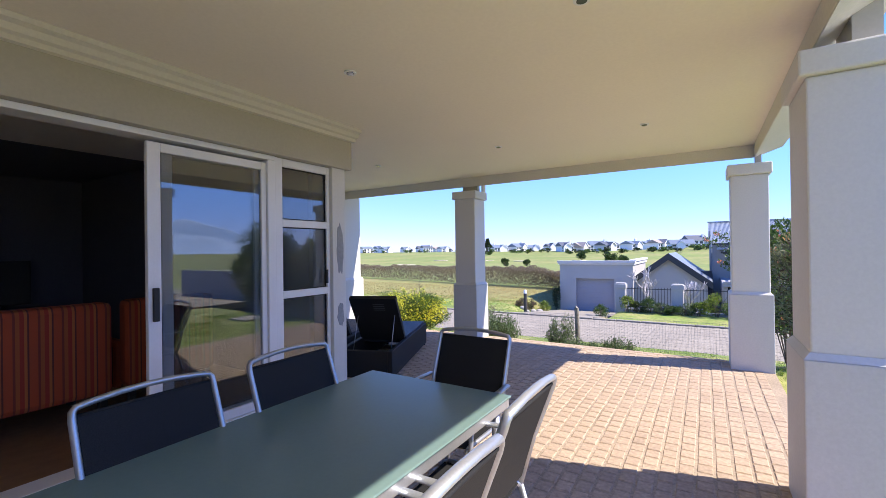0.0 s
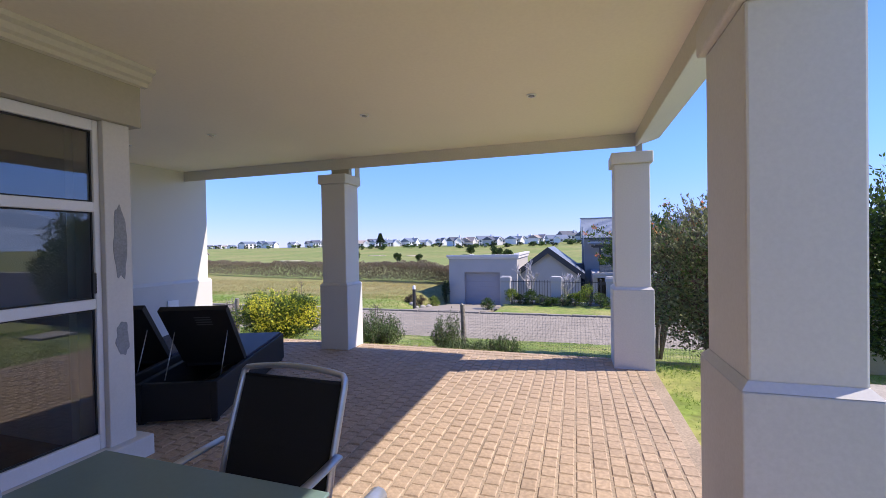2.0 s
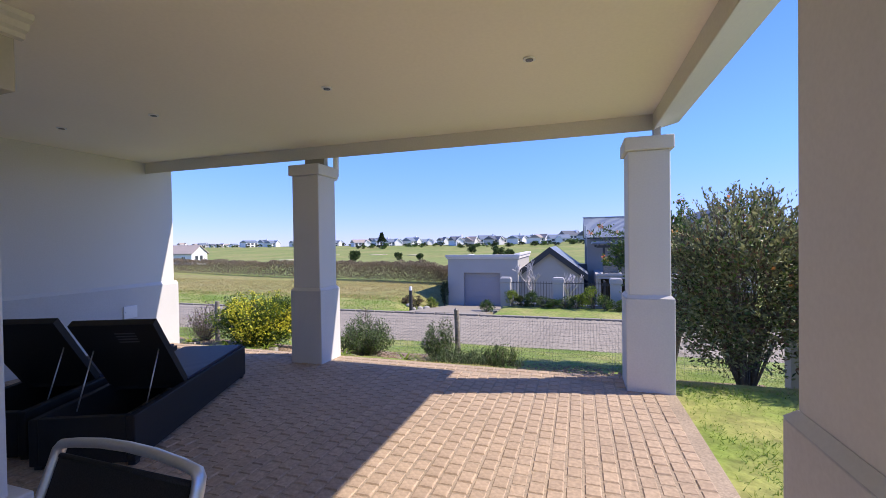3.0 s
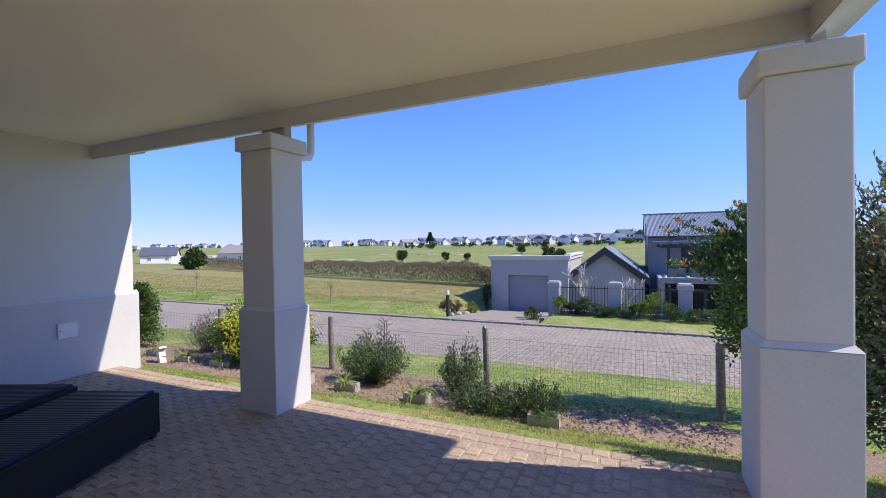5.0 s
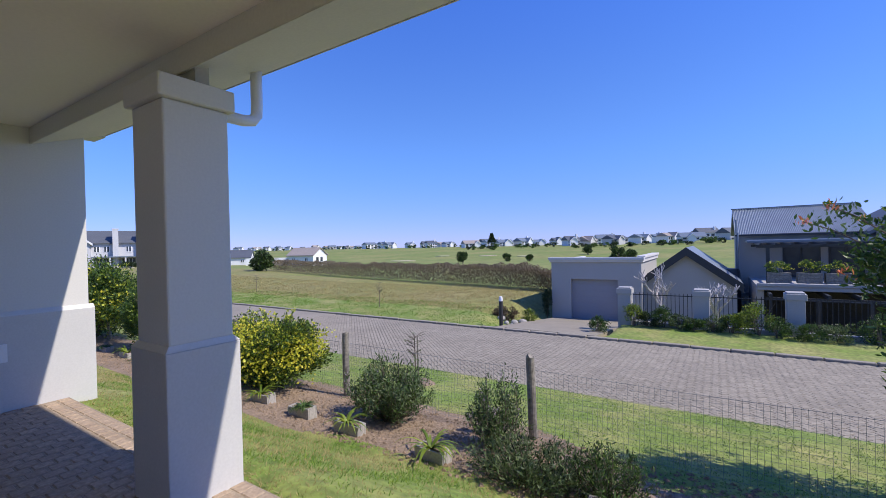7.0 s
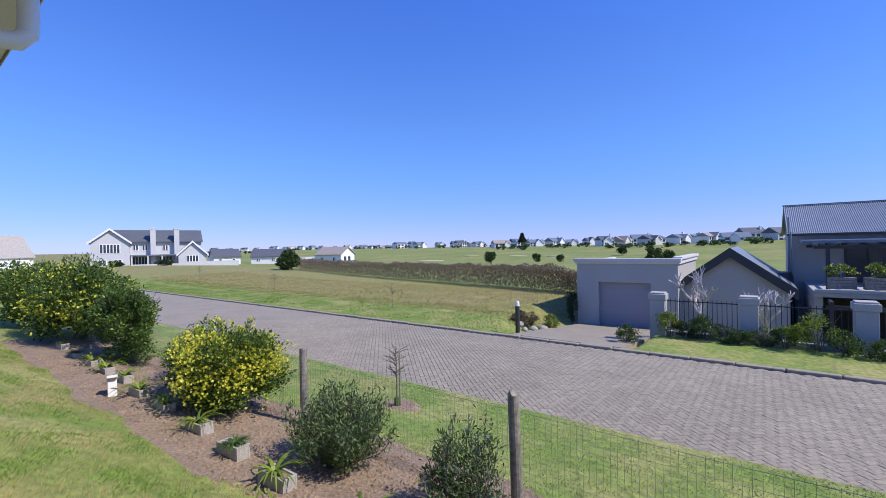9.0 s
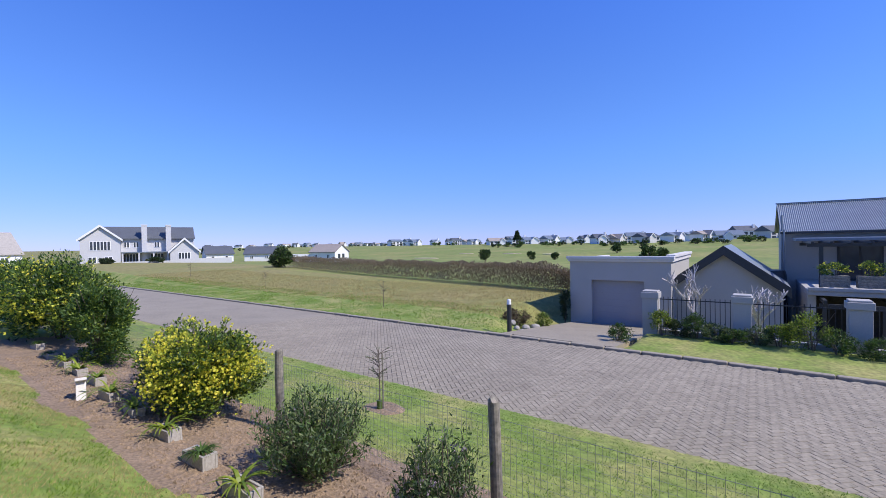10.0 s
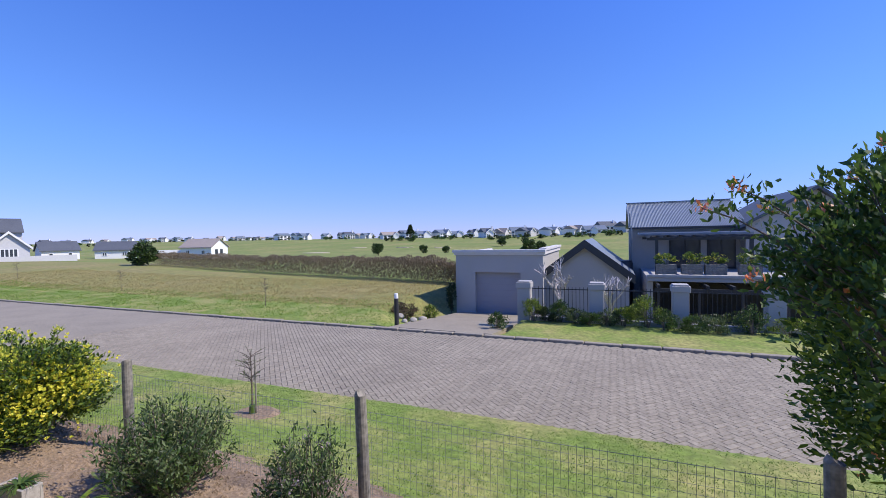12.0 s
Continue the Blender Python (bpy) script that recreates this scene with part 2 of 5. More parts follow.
DRY = leaf("dry_blade", (0.42, 0.355, 0.145), 0.25, 0.7)
YELLOW = leaf("yellow_petal", (0.80, 0.78, 0.10), 0.2)
ORANGE = leaf("orange_petal", (0.80, 0.32, 0.12), 0.2)
MAUVE = leaf("mauve_petal", (0.42, 0.33, 0.38), 0.2)
HEDGE = leaf("hedge_leaf", (0.24, 0.19, 0.115), 0.25)


def stripes():
    m = bpy.data.materials.new("striped_upholstery")
    m.use_nodes = True
    nt = m.node_tree
    bs = nt.nodes["Principled BSDF"]
    tc = nt.nodes.new("ShaderNodeTexCoord")
    sp = nt.nodes.new("ShaderNodeSeparateXYZ")
    nt.links.new(tc.outputs["Object"], sp.inputs[0])
    mu = nt.nodes.new("ShaderNodeMath")
    mu.operation = "MULTIPLY"
    mu.inputs[1].default_value = 7.0
    nt.links.new(sp.outputs["Y"], mu.inputs[0])
    fr = nt.nodes.new("ShaderNodeMath")
    fr.operation = "FRACT"
    nt.links.new(mu.outputs[0], fr.inputs[0])
    cr = nt.nodes.new("ShaderNodeValToRGB")
    cr.color_ramp.interpolation = "CONSTANT"
    e = cr.color_ramp.elements
    e[0].position, e[0].color = 0.0, (0.33, 0.055, 0.018, 1)
    e[1].position, e[1].color = 0.35, (0.16, 0.03, 0.02, 1)
    for pos, col in ((0.45, (0.30, 0.075, 0.022, 1)), (0.62, (0.26, 0.03, 0.016, 1)), (0.8, (0.36, 0.10, 0.03, 1)), (0.92, (0.10, 0.025, 0.02, 1))):
        k = e.new(pos)
        k.color = col
    nt.links.new(fr.outputs[0], cr.inputs[0])
    nt.links.new(cr.outputs[0], bs.inputs["Base Color"])
    bs.inputs["Roughness"].default_value = 0.9
    return m


STRIPE = stripes()

# ---- ground ----
def smooth01(a, b, v):
    u = min(max((v - a) / (b - a), 0.0), 1.0)
    return u * u * (3 - 2 * u)


def lerp_table(table, v):
    for (a, za), (b, zb) in zip(table, table[1:]):
        if v <= b:
            return za + (zb - za) * min(max((v - a) / (b - a), 0), 1)
    return table[-1][1]


NEAR = ((0.3, -0.06), (0.75, -0.09), (2.2, -0.70), (3.0, -0.80), (3.85, -0.88), (7.05, -1.355), (7.15, -1.378), (13.3, -1.665), (13.45, -1.60), (16.0, -1.55))
LEFT_FAR = ((16.0, -1.55), (28.0, -1.5), (45.0, -2.2), (120.0, -3.2), (190.0, -1.2), (230.0, 0.5), (400.0, 0.5), (3000.0, -8.0))
RIGHT_FAR = ((16.0, -1.9), (20.5, -2.5), (40.0, -2.5), (120.0, -3.0), (190.0, -0.6), (230.0, 1.5), (400.0, 1.5), (3000.0, -8.0))


def ground_z(x, y):
    if y < 16:
        z = lerp_table(NEAR, y)
        if y > 13.45:
            k = smooth01(-6.0, -4.6, x) * (1 - smooth01(-0.7, -0.3, x))
            z += k * (lerp_table(((13.45, -1.70), (21.0, -2.5)), y) - z)
    else:
        k = smooth01(-7, -4.6, x)
        z = lerp_table(LEFT_FAR, y) * (1 - k) + lerp_table(RIGHT_FAR, y) * k
        far = smooth01(20, 70, -x)
        z = z + far * 0.7 * (1 - smooth01(40, 90, y))
    return z


def spaced(stops):
    out = []
    for (a, b, step) in stops:
        n = max(int(round((b - a) / step)), 1)
        out += [a + (b - a) * i / n for i in range(n)]
    return out + [stops[-1][1]]


def ground_sheet():
    xs = spaced(((-3000, -400, 400), (-400, -60, 20), (-60, -14, 3), (-14, 9, 0.12), (9, 40, 3), (40, 400, 30), (400, 3000, 400)))
    ys = spaced(((-3000, -200, 400), (-200, -12, 20), (-12, 0.3, 3), (0.3, 4.2, 0.075), (4.2, 7.05, 0.3), (7.05, 7.15, 0.1), (7.15, 13.3, 1.5), (13.3, 13.45, 0.15),
                 (13.45, 30, 0.6), (30, 240, 8), (240, 600, 60), (600, 3000, 400)))
    verts, faces, mats = [], [], []
    for y in ys:
        for x in xs:
            z = ground_z(x, y)
            if 0.6 < y < 60 and abs(x) < 80 and not 7 < y < 13.6:
                z += 0.02 * noise.noise((x * 1.3, y * 1.3, 0)) + 0.03 * noise.noise((x * 0.4, y * 0.4, 3))
            verts.append((x, y, z))
    n = len(xs)
    for j in range(len(ys) - 1):
        for i in range(n - 1):
            faces.append((j * n + i, j * n + i + 1, (j + 1) * n + i + 1, (j + 1) * n + i))
            cx, cy = (xs[i] + xs[i + 1]) / 2, (ys[j] + ys[j + 1]) / 2
            hedge_y = 26.0 - 0.24 * (cx + 7.5)
            edge = 2.15 + 0.32 * smooth01(-2.6, -1.0, cx) + 0.18 * noise.noise((cx * 0.8, 7.0, 0))
            if 7.1 < cy < 13.4:
                mats.append(3)
            elif edge < cy < 4.15 - 0.75 * smooth01(0.8, 2.2, cx) + 0.2 * noise.noise((cx * 1.1, 3.0, 0)) and -13 < cx < 6:
                mats.append(1)
            elif cy < 16.9 + 1.1 * noise.noise((cx * 0.2, 1.0, 0)):
                mats.append(0)
            elif cy > hedge_y:
                mats.append(4)
            else:
                mats.append(2)
    me = bpy.data.meshes.new("ground")
    me.from_pydata(verts, [], faces)
    for m in (LAWN, SOIL, FIELD, ROADJOINT, FAIRWAY):
        me.materials.append(m)
    me.polygons.foreach_set("material_index", mats)
    me.polygons.foreach_set("use_smooth", [True] * len(faces))
    return tagged(new("ground", me), "sloping lawn, dug garden bed, rough field and golf fairway", "ground", kind="structure")


ground_sheet()

# ---- house: floor, walls, columns, roof ----
CZ = 2.87
tagged(part("floor", boxes((-3.25, 4.09, -9.0, 0.47, -0.35, -0.006), bev=0.004), SANDJOINT), "sandy bed under the clay-paved patio floor", "floor", kind="structure")
tagged(part("wall_west", boxes((-3.55, -3.30, -3.4, 0.68, -0.3, 3.0), bev=0.008), WALL), "white plastered side wall of the recess", "wall", kind="structure")
plinth = part("wall_plinth", boxes((-3.298, -3.255, -3.4, 0.72, -0.3, 0.94), (-3.59, -3.298, 0.682, 0.72, -0.3, 0.94)), PLINTH)
slope = bmesh.new()
prism(slope, [(-3.298, 0.94), (-3.255, 0.94), (-3.298, 0.985)], "y", -3.4, 0.72)
tagged(plinth, "white plaster plinth along the recess wall", "wall", kind="structure")
tagged(part("plinth_slope", slope, WALL), "sloped plaster top of the wall plinth", "wall", kind="structure")
tagged(part("wall_recess", boxes((-3.3, -0.22, -3.45, -3.22, -0.3, CZ)), WALL), "white plastered wall behind the loungers", "wall", kind="structure")
tagged(part("wall_south", boxes((-6.2, 4.3, -9.25, -9.0, -0.3, 3.0)), WALL), "plain white plastered end wall of the patio", "wall", kind="structure")
tagged(part("ceiling", boxes((-3.3, 4.0, -9.0, 0.4, CZ, CZ + 0.14)), CEIL), "cream painted flat patio ceiling", "ceiling", kind="structure")
tagged(part("roof", boxes((-3.75, 4.33, -9.4, 0.89, CZ + 0.145, CZ + 0.40), bev=0.01), BEAM), "roof slab above the patio", "roof", kind="structure")
def eaves():
    """Downstand along two sides of the patio, its underside rising to the outer roof edge."""
    bm = bmesh.new()
    # inner and outer lines: west end, corner, south end
    inner = ((-3.3, 0.22), (3.93, 0.22), (3.93, -9.0))
    outer = ((-3.3, 0.88), (4.31, 0.88), (4.31, -9.0))
    rows = [[bm.verts.new((x, y, z)) for x, y in line] for line, z in ((inner, CZ + 0.14), (inner, 2.70), (outer, 2.925), (outer, CZ + 0.14))]
    for u, v in zip(rows, rows[1:] + rows[:1]):
        for i in range(2):
            bm.faces.new((u[i], u[i + 1], v[i + 1], v[i]))
    for i in (0, 2):
        bm.faces.new([r[i] for r in rows])
    bmesh.ops.bevel(bm, geom=[e for e in bm.edges if e.calc_length() > 3], offset=0.006, segments=2, affect="EDGES")
    return bm


tagged(part("eaves", eaves(), BEAM), "cream painted eaves beam along two patio edges", "eaves", kind="structure")
tagged(part("eaves_end", boxes((-3.62, -3.302, 0.684, 0.88, 2.90, CZ + 0.14)), BEAM), "painted end of the eaves over the wall", "eaves", kind="structure")
gut = thing("gutter", "white rainwater gutter along the roof edge", "gutter")
part("gutter_channel", boxes((-3.6, 4.30, 0.884, 0.90, CZ + 0.10, CZ + 0.16), (-3.6, 4.30, 0.90, 0.905, CZ + 0.06, CZ + 0.24)), ALU, gut)


def column(x0, x1, y0, y1, label, nx=-1.0, ny=-1.0):
    t = thing("column", label, "column", pose((x0 + x1) / 2, (y0 + y1) / 2, 0), "patio columns")
    hx, hy = (x1 - x0) / 2, (y1 - y0) / 2
    part("base", boxes((-hx, hx, -hy, hy, -0.3, 0.95), bev=0.008), PLINTH, t)
    bm = bmesh.new()
    lo = [bm.verts.new((a * hx, b * hy, 0.951)) for a, b in ((-1, -1), (1, -1), (1, 1), (-1, 1))]
    hi = [bm.verts.new((a * (hx - 0.03), b * (hy - 0.03), 0.985)) for a, b in ((-1, -1), (1, -1), (1, 1), (-1, 1))]
    for i in range(4):
        bm.faces.new((lo[i], lo[(i + 1) % 4], hi[(i + 1) % 4], hi[i]))
    bm.faces.new(hi)
    part("ledge", bm, WALL, t)
    part("shaft", boxes((-hx + 0.03, hx - 0.03, -hy + 0.03, hy - 0.03, 0.98, 2.46), bev=0.012), WALL, t)
    part("capital", boxes((-hx - 0.005, hx + 0.005, -hy - 0.005, hy + 0.005, 2.46, 2.60), bev=0.014), WALL, t)
    # neck in the darker lintel tone: shade of the recessed gap as colour
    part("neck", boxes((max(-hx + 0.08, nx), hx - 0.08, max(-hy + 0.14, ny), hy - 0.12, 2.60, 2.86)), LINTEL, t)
    return t


column(-0.46, 0.0, 0.0, 0.46, "white plastered square column with stepped base and cap", ny=0.02)
column(3.635, 4.09, -0.01, 0.45, "white plastered corner column with stepped base and cap", 0.08, 0.02)
column(3.82, 4.265, -3.62, -3.04, "white plastered side column beside the lawn", 0.02)
column(3.79, 4.22, -7.6, -7.05, "white plastered side column near the dining end", 0.02)


def downpipe(m):
    t = thing("downpipe", "white rectangular rainwater downpipe on a column", "downpipe", m)
    bm = bmesh.new()
    tube(bm, [(0, 0.46, 2.50), (0, 0.66, 2.50), (0, 0.735, 2.515), (0, 0.77, 2.56), (0, 0.775, 2.64), (0, 0.775, 3.0)], 0.042, 12)
    part("pipe", bm, ALU, t, smooth=True)
    return t


downpipe(pose(-0.22, 0, 0))
downpipe(pose(3.60, -3.4, 0, 0, 0, -90))

# door wall
tagged(part("wall_door", boxes((-0.22, 0.0, -9.0, -8.4, -0.3, CZ), (-0.22, 0.09, -3.40, -3.215, 0.15, 2.44), bev=0.006), WALL), "white plastered wall beside the sliding doors", "wall", kind="structure")
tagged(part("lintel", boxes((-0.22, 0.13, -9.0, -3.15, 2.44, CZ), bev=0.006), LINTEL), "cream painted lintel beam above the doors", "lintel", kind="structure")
bm = bmesh.new()
prism(bm, [(0.131, 2.74), (0.165, 2.745), (0.17, 2.775), (0.20, 2.785), (0.215, 2.82), (0.25, 2.835), (0.255, 2.868), (0.131, 2.868)], "y", -9.0, -3.12)
tagged(part("cornice", bm, BEAM), "moulded cream cornice along the lintel", "cornice", kind="structure")
tagged(part("door_sill", boxes((-0.22, 0.16, -8.4, -3.13, -0.1, 0.15), bev=0.012), WALL), "painted concrete sill under the sliding doors", "sill", kind="structure")


def plaster_patch(z0, z1, w):
    bm = bmesh.new()
    ring = []
    for k in range(36):
        a = k * math.tau / 36
        r = 1 + 0.36 * noise.noise((math.cos(a) * 1.9 + z0, math.sin(a) * 2.1, z1))
        ring.append((-3.30 + math.cos(a) * w * r, (z0 + z1) / 2 + math.sin(a) * (z1 - z0) / 2 * r))
    prism(bm, [(min(y, -3.222), z) for y, z in ring], "x", 0.0905, 0.093)
    return tagged(part("bare_patch", bm, PATCH), "bare grey cement patch on the door jamb", "patch")


plaster_patch(1.33, 1.85, 0.045)
plaster_patch(0.78, 1.02, 0.045)

# sliding door, window beside it
win = thing("window_1", "white aluminium window with three panes, shut", "window", kind="structure")
part("window_frame", boxes((-0.02, 0.05, -4.06, -3.98, 0.152, 2.436), (-0.02, 0.05, -3.44, -3.402, 0.152, 2.436), (-0.02, 0.05, -3.98, -3.44, 0.152, 0.26),
                           (-0.02, 0.05, -3.98, -3.44, 1.13, 1.20), (-0.02, 0.05, -3.98, -3.44, 1.80, 1.87), (-0.02, 0.05, -3.98, -3.44, 2.36, 2.436), bev=0.006), ALU, win)
for z0, z1 in ((0.26, 1.13), (1.20, 1.80), (1.87, 2.36)):
    p = part("pane", boxes((0.012, 0.018, -3.98, -3.44, z0, z1)), GLASS, win)
    p.visible_shadow = False
    part("gasket", boxes((0.02, 0.03, -3.98, -3.97, z0, z1), (0.02, 0.03, -3.45, -3.44, z0, z1), (0.02, 0.03, -3.97, -3.45, z0, z0 + 0.01), (0.02, 0.03, -3.97, -3.45, z1 - 0.01, z1)), RUBBER, win)
part("latch", boxes((0.052, 0.075, -3.475, -3.45, 1.24, 1.38), bev=0.004), RUBBER, win)
door = thing("door_1", "white aluminium sliding glass door, slid half open", "door", kind="structure")
part("door_frame", boxes((-0.12, 0.06, -8.4, -4.062, 2.395, 2.438), (-0.12, 0.06, -4.14, -4.062, 0.152, 2.395), (-0.12, 0.06, -8.4, -4.14, 0.152, 0.19), (-0.12, 0.06, -8.4, -8.32, 0.19, 2.37), bev=0.005), ALU, door)
leaf_ob = part("door_leaf", boxes((-0.01, 0.035, -5.10, -5.01, 0.192, 2.368), (-0.01, 0.035, -4.19, -4.142, 0.192, 2.368), (-0.01, 0.035, -5.01, -4.19, 0.192, 0.27), (-0.01, 0.035, -5.01, -4.19, 2.30, 2.368), bev=0.006), ALU, door)
p = part("pane", boxes((0.01, 0.016, -5.01, -4.19, 0.27, 2.30)), GLASS, leaf_ob)
p.visible_shadow = False
part("door_handle", boxes((0.036, 0.065, -5.075, -5.035, 1.08, 1.32), bev=0.006), RUBBER, leaf_ob)
leaf2 = part("rear_leaf", boxes((-0.075, -0.03, -4.98, -4.90, 0.192, 2.368), (-0.075, -0.03, -4.22, -4.142, 0.192, 2.368), (-0.075, -0.03, -4.90, -4.22, 0.192, 0.27), (-0.075, -0.03, -4.90, -4.22, 2.30, 2.368), bev=0.006), ALU, door)
p = part("pane", boxes((-0.055, -0.049, -4.90, -4.22, 0.27, 2.30)), GLASS, leaf2)
p.visible_shadow = False

# room behind the doors
tagged(part("room_floor", boxes((-6.2, -0.22, -9.0, -3.45, -0.1, 0.14)), INFLOOR), "brown tiled floor of the dim living room", "floor", kind="structure")
tagged(part("room_wall", boxes((-6.4, -6.2, -9.0, -3.45, -0.1, CZ)), INNER), "living room back wall, dimness put into its dark colour", "wall", kind="structure")
tagged(part("room_ceiling", boxes((-6.4, -0.22, -9.0, -3.2, CZ + 0.001, CZ + 0.14)), INNER), "living room ceiling, shade put into its dark colour", "ceiling", kind="structure")
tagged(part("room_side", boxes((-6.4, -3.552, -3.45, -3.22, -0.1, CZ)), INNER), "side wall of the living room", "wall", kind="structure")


def armchair(m):
    t = thing("armchair", "armchair upholstered in red and orange stripes", "armchair", m, "armchairs in the living room")
    part("backrest", boxes((-0.10, 0.10, -0.40, 0.40, 0.22, 1.01), bev=0.05), STRIPE, t)
    part("seat", boxes((-0.75, -0.10, -0.30, 0.30, 0.20, 0.46), bev=0.05), STRIPE, t)
    for s in (-1, 1):
        part("armrest", boxes((-0.75, -0.08, s * 0.36 - 0.07, s * 0.36 + 0.07, 0.18, 0.62), bev=0.05), STRIPE, t)
        for x in (-0.68, 0.02):
            part("leg", boxes((x - 0.03, x + 0.03, s * 0.34 - 0.03, s * 0.34 + 0.03, 0.0, 0.22), bev=0.006), DARKWOOD, t)
    return t


chair0 = armchair(pose(-1.1, -5.32, 0.14))
copy_thing(chair0, pose(-1.15, -4.40, 0.14))
cab = thing("tv_cabinet", "dark wooden television cabinet by the back wall", "cabinet", pose(-5.6, -4.9, 0.14))
part("body", boxes((-0.25, 0.25, -0.8, 0.8, 0.06, 0.6), bev=0.01), DARKWOOD, cab)
part("plinth", boxes((-0.22, 0.22, -0.76, 0.76, 0.0, 0.06)), DARKWOOD, cab)
tv = thing("television", "black flat television on the cabinet", "television", pose(-5.6, -4.9, 0.74))
part("screen", boxes((-0.03, 0.03, -0.6, 0.6, 0.08, 0.75), bev=0.008), RUBBER, tv)
part("stand", boxes((-0.12, 0.12, -0.2, 0.2, 0.0, 0.02), (-0.02, 0.02, -0.05, 0.05, 0.02, 0.1)), RUBBER, tv)

plate = thing("wall_plate", "white blank electrical cover plate on the wall", "cover plate", pose(-3.255, -0.10, 0.58))
part("cover", boxes((0.0, 0.022, -0.10, 0.10, -0.09, 0.09), bev=0.004), ALU, plate)
part("screw", boxes((0.022, 0.024, -0.085, -0.075, -0.004, 0.004)), RUBBER, plate)


def downlight(x, y):
    t = thing("downlight", "small recessed ceiling downlight, switched off", "downlight", pose(x, y, CZ), "ceiling downlights")
    bm = bmesh.new()
    tube(bm, [(0, 0, -0.012), (0, 0, -0.002)], 0.045, 20)
    part("trim", bm, ALU, t, smooth=False)
    bm = bmesh.new()
    tube(bm, [(0, 0, -0.016), (0, 0, -0.0125)], 0.028, 16)
    part("lens", bm, PANE_DARK, t)
    return t


for x, y in ((1.2, -4.27), (2.85, -1.60), (1.17, -1.60), (-0.85, -1.55), (-2.2, -1.55), (2.85, -4.27), (2.85, -6.9), (1.2, -6.9)):
    downlight(x, y)

# ---- patio furniture ----
def bar(bm, pts, wide, thick, across, n=10):
    """An oval bar along a line; wide: half its size towards the across way, thick: half its size square to that."""
    pts = [Vector(p) for p in pts]
    rings = []
    for i, p in enumerate(pts):
        d = (pts[min(i + 1, len(pts) - 1)] - pts[max(i - 1, 0)]).normalized()
        a = Vector(across)
        a = (a - d * a.dot(d)).normalized()
        b = d.cross(a)
        rings.append([bm.verts.new(p + a * wide * math.cos(k * math.tau / n) + b * thick * math.sin(k * math.tau / n)) for k in range(n)])
    for u, v in zip(rings, rings[1:]):
        for k in range(n):
            bm.faces.new((u[k], u[(k + 1) % n], v[(k + 1) % n], v[k]))
    bm.faces.new(rings[0][::-1])
    bm.faces.new(rings[-1])
    return bm


def dining_chair(m):
    """A stacking chair; it faces +x, its back at -x."""
    t = thing("dining_chair", "silver-framed patio chair with black mesh sling", "chair", m, "chairs round the patio table")
    bm = bmesh.new()
    n = 9
    rows = []
    for i in range(n):
        y = -0.245 + 0.49 * i / (n - 1)
        sag = 0.018 * (1 - (y / 0.245) ** 2)
        rows.append([bm.verts.new((x, y, 0.437 - sag * (1 - abs(x) * 2) + dz)) for dz in (0, -0.006) for x in (-0.165, -0.03, 0.10, 0.24)])
    for u, v in zip(rows, rows[1:]):
        for k in (0, 1, 2):
            bm.faces.new((u[k], u[k + 1], v[k + 1], v[k]))
            bm.faces.new((u[k + 4], v[k + 4], v[k + 5], u[k + 5]))
        for k in (0, 3):
            bm.faces.new((u[k], v[k], v[k + 4], u[k + 4]))
    for r in (rows[0], rows[-1]):
        for k in range(3):
            bm.faces.new((r[k], r[k + 4], r[k + 5], r[k + 1]))
    part("seat", bm, SLING, t, smooth=False)
    bm = bmesh.new()
    prism(bm, [(-0.182, 0.47), (-0.172, 0.47), (-0.230, 0.66), (-0.325, 0.905), (-0.335, 0.905), (-0.240, 0.66)], "y", -0.255, 0.255)
    back = part("backrest", bm, SLING, t)
    bm = bmesh.new()
    tube(bm, [(-0.330, -0.255, 0.905), (-0.330, 0.255, 0.905)], 0.008, 8)
    part("top_seam", bm, SLING, back, smooth=True)
    bm = bmesh.new()
    pts = [(-0.160, -0.27, 0.42), (-0.232, -0.27, 0.66), (-0.325, -0.27, 0.895), (-0.333, -0.267, 0.922), (-0.337, -0.255, 0.936), (-0.341, -0.2, 0.944), (-0.344, -0.1, 0.954), (-0.345, 0, 0.957),
           (-0.344, 0.1, 0.954), (-0.341, 0.2, 0.944), (-0.337, 0.255, 0.936), (-0.333, 0.267, 0.922), (-0.325, 0.27, 0.895), (-0.232, 0.27, 0.66), (-0.160, 0.27, 0.42)]
    bar(bm, pts, 0.019, 0.013, (1, 0, 0.25))
    part("back_frame", bm, SILVER, t, smooth=True)
    for s in (-1, 1):
        bm = bmesh.new()
        tube(bm, [(-0.170, s * 0.262, 0.42), (-0.15, s * 0.262, 0.433), (0.22, s * 0.262, 0.437), (0.26, s * 0.262, 0.42)], 0.013, 8)
        part("seat_rail", bm, SILVER, t, smooth=True)
        bm = bmesh.new()
        bar(bm, [(-0.228, s * 0.295, 0.655), (-0.10, s * 0.30, 0.652), (0.20, s * 0.30, 0.645), (0.25, s * 0.30, 0.632)], 0.022, 0.010, (0, 1, 0))
        part("armrest", bm, SILVER, t, smooth=True)
        bm = bmesh.new()
        tube(bm, [(0.235, s * 0.298, 0.64), (0.25, s * 0.285, 0.42), (0.27, s * 0.285, 0.0)], 0.014, 8)
        part("leg", bm, SILVER, t, smooth=True)
        bm = bmesh.new()
        tube(bm, [(-0.165, s * 0.272, 0.43), (-0.30, s * 0.275, 0.0)], 0.014, 8)
        part("leg", bm, SILVER, t, smooth=True)
    return t


c1 = dining_chair(pose(1.67, -5.66, 0))
c1.scale = (1.0, 1.0, 1.045)
